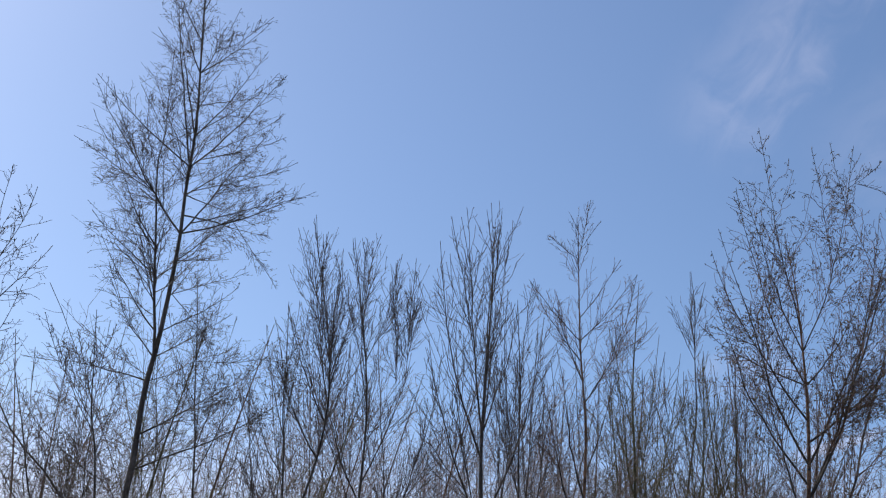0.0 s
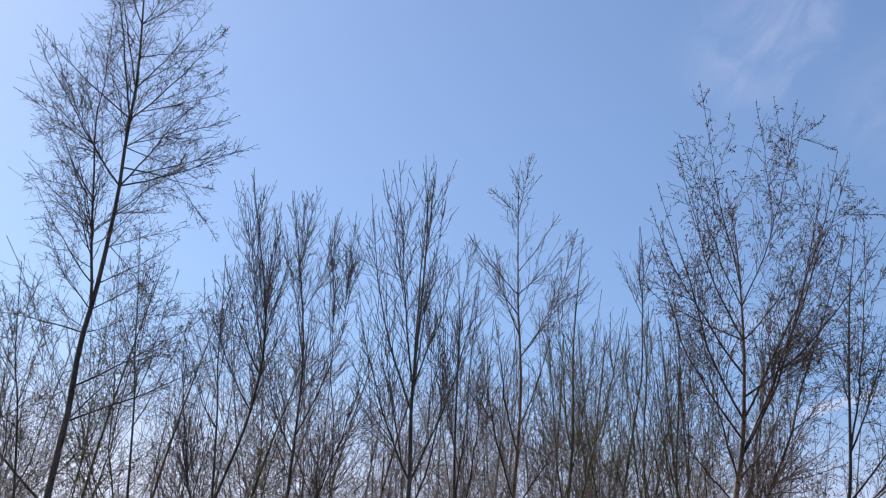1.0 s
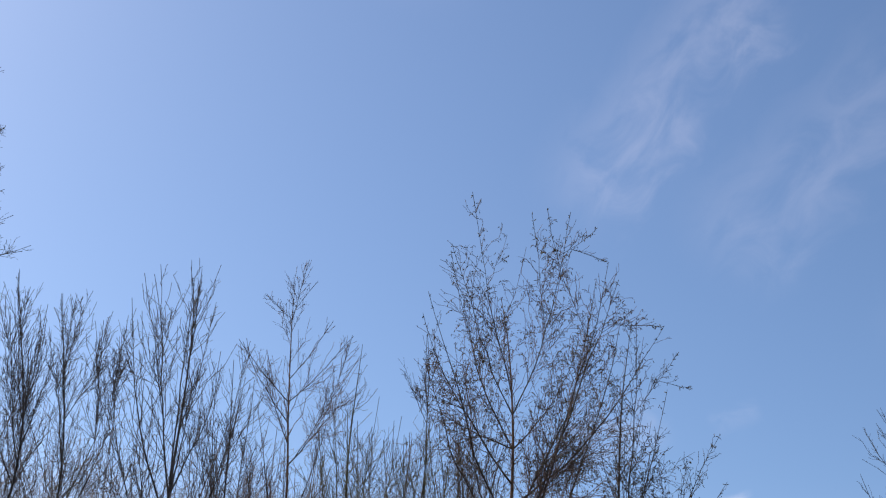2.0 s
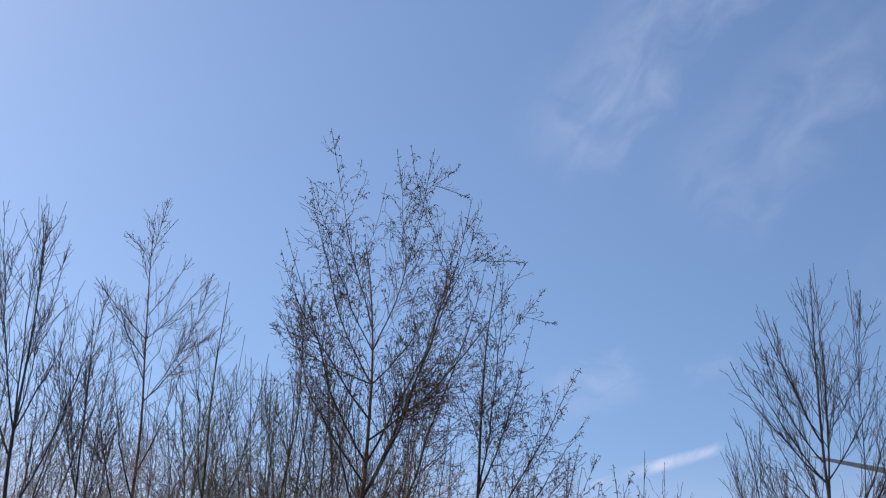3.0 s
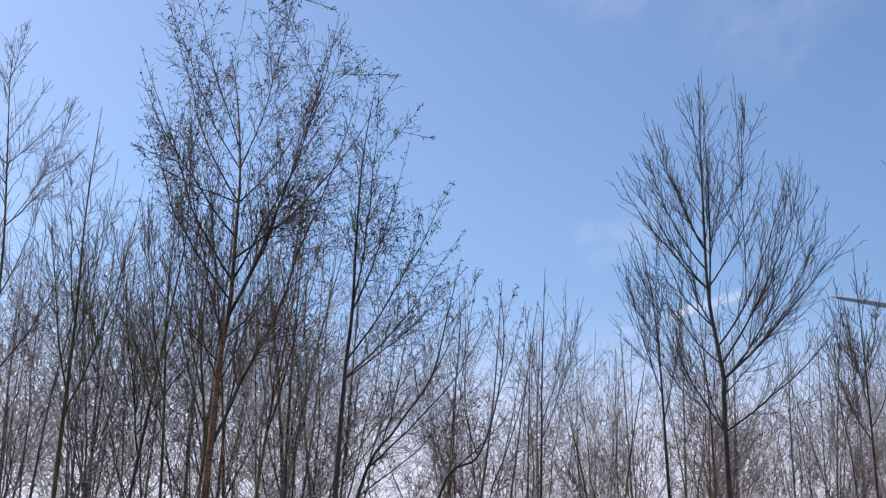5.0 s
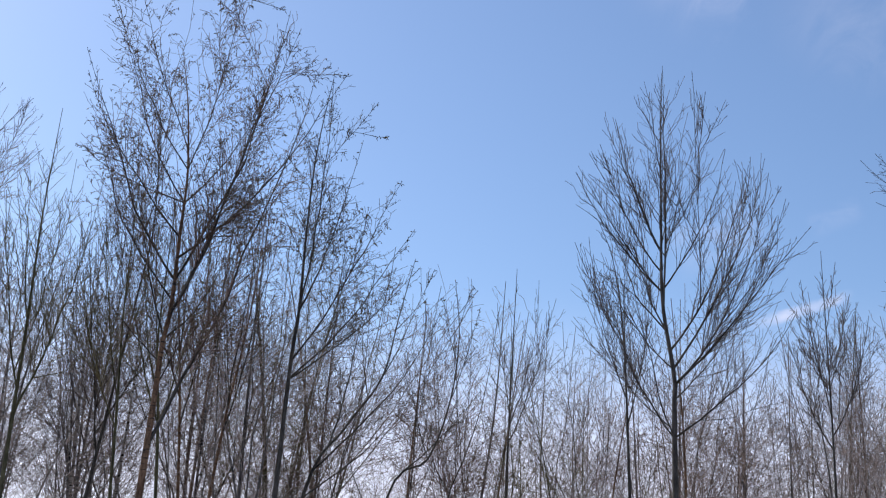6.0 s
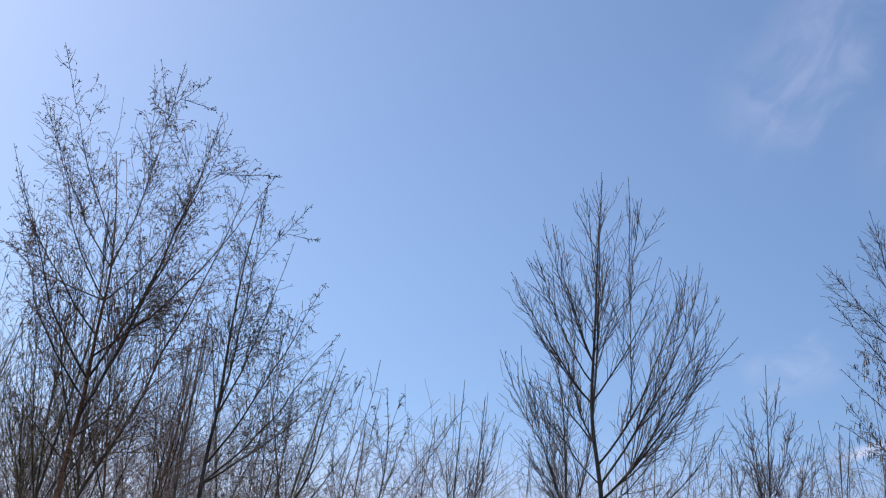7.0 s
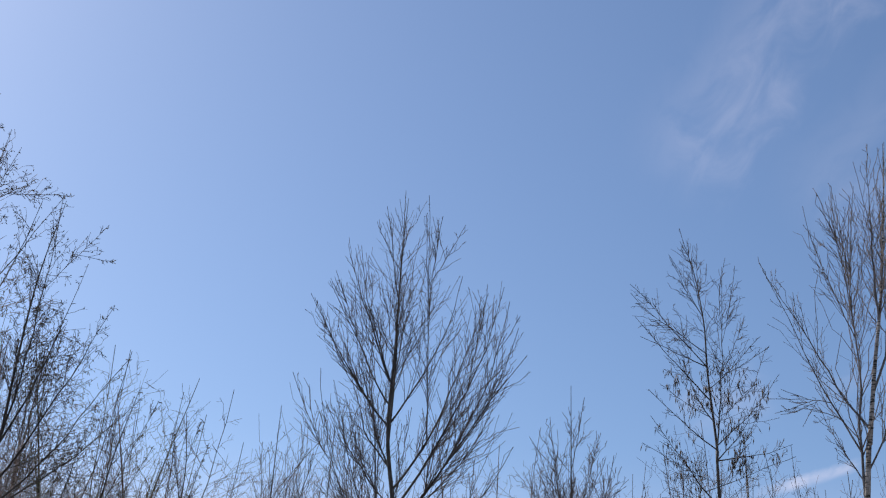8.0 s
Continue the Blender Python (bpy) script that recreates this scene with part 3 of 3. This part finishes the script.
bare_tree("young_tree", -1.52, 16.28, 16.0, [(0, 0), (-0.08, 3.40), (-0.11, 4.35), (0.18, 5.69), (0.18, 6.96), (-0.29, 8.97)],
          [(0.19, 6.09, -0.46, 7.62, 0.6), (-0.08, 3.59, -0.81, 6.65, 0.4), (0.18, 5.69, -0.60, 7.17, 0.6), (0.21, 6.56, 0.37, 7.90, 0.5),
           (0.09, 7.09, -0.29, 8.98, 0.2), (0.01, 7.64, -0.56, 8.58, 0.3), (-0.02, 7.88, -0.11, 8.73, 0.2), (0.21, 6.96, 0.17, 8.63, 0.4),
           (0.28, 6.50, -0.32, 8.30, 0.5), (0.35, 6.36, 0.12, 8.33, 0.2)],
          r=0.031, seed=8, twigs=1.78, fine=0.84, buds=0, bark='dark',
          label='bare slender tree with upright whip-like stems')

bare_tree("young_tree", -0.77, 16.66, 13.3, [(0, 0), (-0.00, 3.53), (-0.00, 5.12), (-0.07, 6.75), (-0.49, 8.88)],
          [(0.10, 3.70, 0.79, 7.24, 0.9), (0.26, 5.53, 0.46, 7.33, 0.6), (-0.01, 5.25, -0.65, 6.85, 0.5), (-0.15, 7.11, -0.50, 8.92, 0.2),
           (-0.18, 7.85, -0.10, 9.05, 0.4), (-0.19, 7.68, -0.30, 8.92, 0.3), (0.21, 7.10, 0.43, 8.79, 0.4), (0.01, 7.14, 0.21, 8.78, 0.5),
           (0.18, 6.53, 0.10, 8.54, 0.3), (-0.19, 6.62, -0.55, 8.43, 0.2)],
          r=0.032, seed=9, twigs=1.75, fine=0.86, buds=0, bark='dark',
          label='bare slender tree with upright whip-like stems')

bare_tree("young_tree", 0.99, 15.62, 14.7, [(0, 0), (-0.21, 3.70), (-0.21, 4.66), (-0.29, 5.86), (-0.30, 7.28), (-0.36, 8.20), (-0.44, 8.91)],
          [(-0.26, 4.75, -1.19, 6.97, 0.6), (-0.13, 4.77, 0.44, 7.72, 0.7), (-0.13, 4.25, 0.28, 7.22, 0.6), (-0.23, 5.92, -0.13, 7.90, 0.5),
           (-0.28, 4.98, -0.89, 7.26, 0.5), (-0.28, 5.93, -0.57, 8.91, 0.2, -0.49), (-0.31, 7.66, -0.43, 8.81, 0.3, -0.53), (-0.34, 5.92, -1.03, 8.48, 0.3, -0.78),
           (-0.56, 6.92, -1.14, 8.49, 0.3), (-0.66, 7.58, -0.98, 8.61, 0.3), (-0.26, 6.98, -0.04, 8.76, 0.4), (-0.32, 5.78, -1.22, 8.20, 0.6),
           (-0.21, 5.95, 0.16, 7.93, 0.5)],
          r=0.048, seed=10, twigs=1.06, fine=0.96, buds=0, bark='dark',
          label='bare tree with a fan of dark upright stems')

bare_tree("young_tree", 2.16, 16.49, 13.2, [(0, 0), (-0.08, 3.98), (-0.04, 5.01), (-0.06, 6.37), (-0.16, 7.61), (-0.28, 8.83), (-0.29, 9.43)],
          [(-0.08, 6.79, 0.81, 8.19, 0.3), (-0.11, 6.99, 0.59, 8.81, 0.7), (-0.18, 7.66, -0.96, 8.44, 0.4), (-0.01, 4.77, 0.76, 6.36, 0.3),
           (-0.03, 4.92, -0.83, 7.08, 0.5), (-0.01, 5.98, 0.36, 7.41, 0.5), (-0.13, 7.22, -0.59, 8.02, 0.4), (-0.00, 5.68, -0.68, 7.43, 0.5),
           (-0.28, 8.83, -0.63, 9.30, 0.1), (-0.28, 8.96, 0.00, 9.48, 0.2), (-0.29, 8.83, -0.15, 9.80, 0.3, -0.01), (-0.15, 7.62, 0.63, 8.83, 0.4),
           (-0.12, 7.38, -0.85, 8.53, 0.3), (-0.19, 7.93, 0.23, 8.84, 0.3)],
          r=0.039, seed=31, spread=38, twigs=1.76, fine=0.77, buds=0, bark='brown',
          label='bare tree with one straight leader and forking tips')

bare_tree("young_tree", 3.28, 19.01, 9.2, [(0, 0), (0.75, 6.53), (0.87, 7.62), (0.86, 8.54), (0.80, 9.39), (0.73, 10.00)],
          [(0.47, 4.58, -0.11, 8.19, 0.3), (0.52, 4.84, 0.58, 7.45, 0.3), (0.55, 4.68, 1.32, 6.13, 0.2), (0.10, 7.12, -0.31, 8.14, 0.4),
           (0.54, 7.20, 0.29, 8.44, 0.4), (0.87, 8.36, 0.73, 10.00, 0.1), (0.86, 8.54, 0.38, 9.26, 0.2), (0.85, 9.11, 0.93, 9.80, 0.2)],
          r=0.033, seed=12, twigs=1.3, fine=0.89, buds=0, bark='dark',
          label='thin bare tree with a straight leader')

bare_tree("young_tree", -3.84, 12.77, 20.9, [(0, 0), (-0.36, 2.70), (-0.86, 5.30), (-0.97, 6.75), (-1.12, 7.62)],
          [(-0.90, 5.60, -0.28, 6.77, 0.4), (-0.94, 5.89, -0.57, 7.30, 0.5), (-0.97, 6.25, -0.85, 7.61, 0.6), (-0.83, 5.19, -0.48, 6.32, 0.4)],
          r=0.041, seed=13, twigs=1.21, fine=0.83, buds=1, bark='dark',
          label='bare tree with fine drooping budding twigs')

bare_tree("young_tree", -2.98, 14.35, 17.2, [(0, 0), (-0.51, 2.89), (-1.18, 4.27), (-1.46, 5.12), (-1.72, 5.87)],
          [(-0.62, 3.12, -0.78, 6.51, 0.7), (-1.05, 3.98, -1.87, 5.16, 0.5), (-0.84, 3.58, -0.98, 5.70, 0.5), (-0.56, 3.01, -1.58, 4.71, 0.6)],
          r=0.026, seed=14, twigs=1.04, fine=0.87, buds=1, bark='dark',
          label='small bare sapling with budding twigs')

bare_tree("young_tree", 9.85, 20.10, -10.3, [(0, 0), (0.03, 4.82), (0.03, 5.91), (0.07, 7.87)],
          [(0.05, 5.27, 0.42, 7.75, 0.6), (0.03, 5.53, -0.26, 7.39, 0.5), (0.04, 5.00, 0.71, 7.42, 0.7)],
          r=0.033, seed=15, twigs=1.05, fine=0.95, buds=0, bark='dark',
          label='small bare sapling with fine upright twigs')

bare_tree("young_tree", 7.37, 18.15, -2.5, [(0, 0), (0.65, 3.72), (1.21, 4.38), (1.48, 5.24), (1.56, 6.16), (1.46, 7.01)],
          [(1.21, 4.38, 0.81, 5.95, 0.5), (1.47, 5.16, 1.84, 6.60, 0.5), (1.58, 5.75, 1.30, 6.78, 0.4), (0.94, 4.05, 1.90, 5.35, 0.5),
           (1.51, 6.32, 1.73, 6.89, 0.3)],
          r=0.031, seed=16, spread=42, twigs=1.08, fine=0.89, buds=2, bark='dark',
          label='small leaning sapling with opening spring leaflets')

bare_tree("young_tree", 11.75, 18.89, -9.6, [(0, 0), (-0.19, 4.85), (-0.30, 6.72), (-0.46, 7.80), (-0.68, 8.39)],
          [(-0.24, 5.51, -0.91, 7.82, 0.6), (-0.25, 5.86, -0.18, 8.38, 0.5), (-0.21, 5.17, 0.15, 7.65, 0.6), (-0.30, 6.37, -0.76, 7.61, 0.5)],
          r=0.039, seed=21, twigs=1.25, fine=0.96, buds=0, bark='dark',
          label='small bare tree with curved upright stems')

bare_tree("young_tree", 6.26, 17.94, -8.0, [(0, 0), (0.65, 3.71), (1.14, 4.67), (1.60, 5.43), (1.80, 6.28), (1.98, 7.17)],
          [(1.01, 4.43, 1.41, 6.94, 0.5), (0.84, 3.98, 2.43, 6.29, 0.6), (1.60, 5.43, 2.26, 7.03, 0.5), (0.73, 3.82, 2.09, 5.24, 0.4),
           (1.37, 5.07, 1.24, 6.44, 0.5), (1.76, 6.04, 2.19, 6.53, 0.3)],
          r=0.04, seed=22, spread=50, twigs=0.75, fine=0.85, buds=2, bark='dark',
          label='leaning sapling with spring leaflets on thin sweeping stems')

bare_tree("young_tree", 2.92, 17.55, 11.5, [(0, 0), (0.00, 4.22), (0.00, 5.97), (-0.03, 7.44), (0.01, 9.08)],
          [(0.02, 4.80, -0.53, 7.60, 0.5), (0.02, 5.08, 0.32, 8.30, 0.5), (0.00, 5.97, -0.38, 8.35, 0.5), (0.01, 4.51, 0.73, 8.13, 0.6)],
          r=0.043, seed=23, spread=42, twigs=1.37, fine=0.95, buds=0, bark='olive',
          label='thin bare tree with upright twigs')

bare_tree("young_tree", 5.09, 18.57, 17.5, [(0, 0), (-0.36, 4.39), (-0.53, 5.77), (-0.54, 6.89), (-0.52, 8.33)],
          [(-0.42, 5.00, -1.04, 8.15, 0.5), (-0.46, 5.30, -0.15, 7.97, 0.5), (-0.40, 4.70, -1.32, 7.59, 0.6), (-0.51, 5.77, -0.84, 8.23, 0.4),
           (-0.38, 4.54, 0.06, 7.32, 0.6)],
          r=0.038, seed=24, spread=48, twigs=0.94, fine=0.76, buds=0, bark='olive',
          label='bushy bare tree with reddish twigs')

bare_tree("young_tree", 5.18, 19.05, -21.3, [(0, 0), (0.41, 4.36), (0.60, 5.85), (0.74, 7.05), (0.76, 8.31)],
          [(0.45, 5.01, 0.92, 8.49, 0.5), (0.51, 5.34, 0.17, 7.79, 0.5), (0.43, 4.61, 1.21, 7.84, 0.6)],
          r=0.036, seed=25, spread=42, twigs=0.71, fine=0.82, buds=0, bark='brown',
          label='slim birch sapling with reddish bare twigs')

bare_tree("young_tree", -2.58, 17.77, 12.9, [(0, 0), (-0.50, 5.27), (-0.70, 6.70), (-0.82, 7.62), (-0.97, 8.59)],
          [(-0.61, 6.05, -0.30, 7.98, 0.6), (-0.70, 6.70, -1.28, 7.97, 0.5), (-0.58, 5.90, -0.56, 8.29, 0.5), (-0.76, 7.20, -0.66, 8.44, 0.5),
           (-0.55, 5.58, -0.03, 7.33, 0.5)],
          r=0.031, seed=51, twigs=1.93, fine=0.66, buds=1, bark='dark',
          label='small bare tree with a haze of budding twigs')

bare_tree("young_tree", -2.86, 14.29, 17.6, [(0, 0), (-0.66, 4.42), (-0.87, 5.41), (-0.96, 5.94), (-1.05, 6.60)],
          [(-0.82, 5.16, -1.59, 6.14, 0.5), (-0.87, 5.41, -1.44, 6.31, 0.4), (-0.76, 4.91, -0.61, 6.22, 0.5), (-0.90, 5.55, -1.20, 6.31, 0.4),
           (-0.71, 4.66, -1.70, 5.66, 0.5), (-0.93, 5.81, -0.81, 6.42, 0.4)],
          r=0.026, seed=52, twigs=1.49, fine=0.87, buds=1, bark='dark',
          label='small bare tree with arching budding twigs')

bare_tree("young_tree", -1.27, 16.42, 9.0, [(0, 0), (-0.45, 5.09), (-0.60, 6.28), (-0.66, 7.06), (-0.73, 7.76)],
          [(-0.55, 5.83, -0.97, 7.50, 0.4), (-0.57, 5.98, -0.46, 7.66, 0.5), (-0.60, 6.28, -0.88, 7.63, 0.3), (-0.63, 6.59, -0.59, 7.72, 0.4),
           (-0.51, 5.53, -1.14, 6.82, 0.5)],
          r=0.029, seed=53, twigs=1.56, fine=0.71, buds=1, bark='dark',
          label='small bare tree with dense fine twigs')

bare_tree("young_tree", 1.61, 17.24, 15.0, [(0, 0), (-0.18, 3.87), (-0.32, 6.00), (-0.39, 7.21), (-0.48, 8.46)],
          [(-0.22, 4.61, -0.14, 8.24, 0.6), (-0.28, 5.38, -0.83, 8.12, 0.4), (-0.35, 6.64, -0.32, 8.72, 0.5), (-0.30, 5.68, -0.75, 8.40, 0.3),
           (-0.20, 4.31, 0.18, 7.09, 0.5)],
          r=0.036, seed=54, twigs=1.33, fine=0.91, buds=0, bark='dark',
          label='thin bare tree with whip-like upright stems')

bare_tree("young_tree", 4.35, 18.31, 10.9, [(0, 0), (-0.17, 4.21), (-0.29, 6.15), (-0.31, 7.36), (-0.33, 8.24)],
          [(-0.22, 5.01, -0.74, 7.89, 0.5), (-0.26, 5.66, 0.06, 7.88, 0.5), (-0.27, 6.17, -0.22, 8.45, 0.4), (-0.19, 4.53, -0.99, 7.05, 0.5)],
          r=0.032, seed=55, twigs=1.19, fine=0.93, buds=0, bark='olive',
          label='thin bare tree with reddish twigs')

bare_tree("young_tree", 5.33, 19.11, 29.2, [(0, 0), (-0.39, 4.40), (-0.65, 6.42), (-0.84, 7.64), (-1.03, 8.52)],
          [(-0.51, 5.23, -1.31, 8.25, 0.5), (-0.60, 5.91, -0.50, 8.38, 0.5), (-0.65, 6.42, -1.19, 8.57, 0.4), (-0.43, 4.74, -0.22, 7.61, 0.5)],
          r=0.035, seed=56, twigs=1.22, fine=0.99, buds=0, bark='brown',
          label='thin bare tree with reddish twigs')

# ---- the thicket behind them ----
def thicket_kind(seed, height, stems, width, bark, buds, twigs=1.12):
    """A many-stemmed bare tree, to be repeated in the thicket."""
    rng = np.random.default_rng(seed)
    limbs = []
    for i in range(stems):
        z0 = rng.uniform(0.05, 0.5) * height
        limbs.append((0, z0, rng.uniform(-1, 1) * width, z0 + (height - z0) * rng.uniform(0.5, 0.95), rng.uniform(0.3, 1.0)))
    lean = rng.normal(0, 0.5)
    trunk = [(0, 0), (lean * 0.3, height * 0.35), (lean * 0.6, height * 0.65), (lean, height * 0.92)]
    return bare_tree("young_tree", 0, 0, 0, trunk, limbs, r=0.024, seed=seed, twigs=twigs, buds=buds, bark=bark,
                     label="bare many-stemmed young tree deep in the thicket", group="trees of the thicket", spread=57, fine=0.72, far=True)


KINDS = [thicket_kind(40, 6.0, 6, 1.3, "pale", 0), thicket_kind(41, 6.0, 6, 1.5, "grey", 0),
         thicket_kind(42, 6.0, 6, 1.5, "brown", 0), thicket_kind(43, 6.0, 6, 1.6, "olive", 0),
         thicket_kind(44, 6.0, 6, 1.6, "brown", 0), thicket_kind(45, 6.0, 6, 1.8, "grey", 0)]
# how high the thicket reaches along the path, at 22 m
SKYLINE = [(-9, 10.0), (2, 10.5), (5.2, 10.0), (8.8, 9.4), (9.9, 8.75), (11.1, 8.5), (13.4, 8.6), (15.9, 9.6), (20, 10.0), (28, 10.0)]
rng = np.random.default_rng(5)
spots = []
for away, step in ((20.3, 2.2), (22.4, 2.1), (25.0, 2.2), (28.2, 2.4)):
    across = -13.0 + rng.uniform(0, 1)
    while across < 30:
        spots.append((across, away + rng.normal(0, 0.6)))
        across += step * rng.uniform(0.75, 1.3) * np.interp(across, (-6, -1, 1, 3, 5, 6.5, 8, 9, 12, 14), (1.6, 1.0, 0.85, 0.8, 0.8, 1.3, 1.3, 0.8, 0.8, 0.85))
for i, (x, y) in enumerate(spots):
    top = 1.7 + (np.interp(x, *zip(*SKYLINE)) - 1.7) * y / 22 * rng.uniform(0.78, 1.02)
    kind = i % len(KINDS)
    m = pose(x, y, ground_height(x, y) - 0.03, 0, 0, rng.uniform(0, 360)) @ Matrix.Diagonal((*(2 * [top / 6.0 * rng.uniform(0.85, 1.1)]), top / 6.0, 1))
    if i >= len(spots) - len(KINDS):
        KINDS[kind].matrix_basis = m
    else:
        copy_thing(KINDS[kind], m)


# ---- the wind turbine far behind the trees ----
def turbine_paint():
    m = bpy.data.materials.new("weathered_grey_paint")
    m.use_nodes = True
    n, l = m.node_tree.nodes, m.node_tree.links
    bsdf = n["Principled BSDF"]
    bsdf.inputs["Roughness"].default_value = 0.55
    tc, dirt = n.new("ShaderNodeTexCoord"), n.new("ShaderNodeTexNoise")
    dirt.inputs["Scale"].default_value, dirt.inputs["Detail"].default_value = 0.35, 6
    ramp = n.new("ShaderNodeValToRGB")
    ramp.color_ramp.elements[0].color, ramp.color_ramp.elements[1].color = (0.2, 0.21, 0.21, 1), (0.34, 0.35, 0.35, 1)
    l.new(tc.outputs["Object"], dirt.inputs["Vector"])
    l.new(dirt.outputs["Fac"], ramp.inputs["Fac"])
    l.new(ramp.outputs["Color"], bsdf.inputs["Base Color"])
    return m


def lofted(rings):
    """Points and quads of a skin over rings of equal count, closed at both ends by a point."""
    k, n = len(rings), len(rings[0])
    verts = np.vstack([np.vstack(rings), [np.mean(rings[0], 0)], [np.mean(rings[-1], 0)]])
    i = np.arange(n)
    j = (i + 1) % n
    quads = np.concatenate([np.stack([r * n + i, r * n + j, (r + 1) * n + j, (r + 1) * n + i], 1) for r in range(k - 1)])
    tris = np.concatenate([np.stack([j, i, np.full(n, k * n)], 1), np.stack([(k - 1) * n + i, (k - 1) * n + j, np.full(n, k * n + 1)], 1)])
    return verts, quads, tris


def wind_turbine(x, y, hub_height, reach, turn, stance):
    paint = turbine_paint()
    base = new("wind_turbine")
    base.matrix_world = pose(x, y, -1.0, 0, 0, turn)
    tagged(base, "three-bladed grey wind turbine far behind the bare trees", "wind turbine")
    ang = np.linspace(0, 2 * np.pi, 24, endpoint=False)
    circle = np.stack([np.cos(ang), np.sin(ang), 0 * ang], 1)
    v, q, t = lofted([circle * r + (0, 0, z) for z, r in zip(np.linspace(0, hub_height - 1.2, 12), np.linspace(2.2, 1.25, 12))])
    mesh_object("tower", v, q, paint, base, t)
    upright = np.stack([np.cos(ang), 0 * ang, np.sin(ang)], 1)
    body = [upright * (w, 1, h) + (0, d, hub_height + 1) for d, w, h in ((-3.2, 1.4, 1.4), (-2.6, 1.8, 1.8), (0, 2.0, 2.0), (5, 1.9, 1.9), (7.5, 1.5, 1.6), (8, 0.9, 1.0))]
    v, q, t = lofted(body)
    mesh_object("nacelle", v, q, paint, base, t)
    v, q, t = lofted([upright * r + (0, d, hub_height + 1) for d, r in ((-6.6, 0.15), (-6.2, 0.9), (-5.2, 1.5), (-4.0, 1.75), (-3.2, 1.7))])
    mesh_object("hub", v, q, paint, base, t)
    for blade in range(3):
        rings = []
        for u in np.linspace(0, 1, 22):
            chord = np.interp(u, (0, 0.06, 0.2, 0.5, 0.93, 1), (1.9, 2.0, 3.1, 2.1, 1.0, 0.3))
            thick = np.interp(u, (0, 0.06, 0.2, 1), (1.9, 1.8, 0.8, 0.08))
            twist = radians(np.interp(u, (0, 0.2, 1), (14, 12, 0)))
            cx, cy = np.cos(ang) * chord / 2 - chord * 0.15 * (u > 0.1), np.sin(ang) * thick / 2
            px, py = cx * math.cos(twist) - cy * math.sin(twist), cx * math.sin(twist) + cy * math.cos(twist)
            rings.append(np.stack([px, py - 4.8 - 1.5 * u ** 2, np.full(24, 1.2 + u * (reach - 1.2))], 1))
        v, q, t = lofted(rings)
        a = radians(stance + blade * 120)
        spin = np.array([[math.cos(a), 0, math.sin(a)], [0, 1, 0], [-math.sin(a), 0, math.cos(a)]])
        mesh_object("blade", v @ spin.T + (0, 0, hub_height + 1), q, paint, base, t)


wind_turbine(211.2, 339.6, 101.0, 53.0, -32, -76)
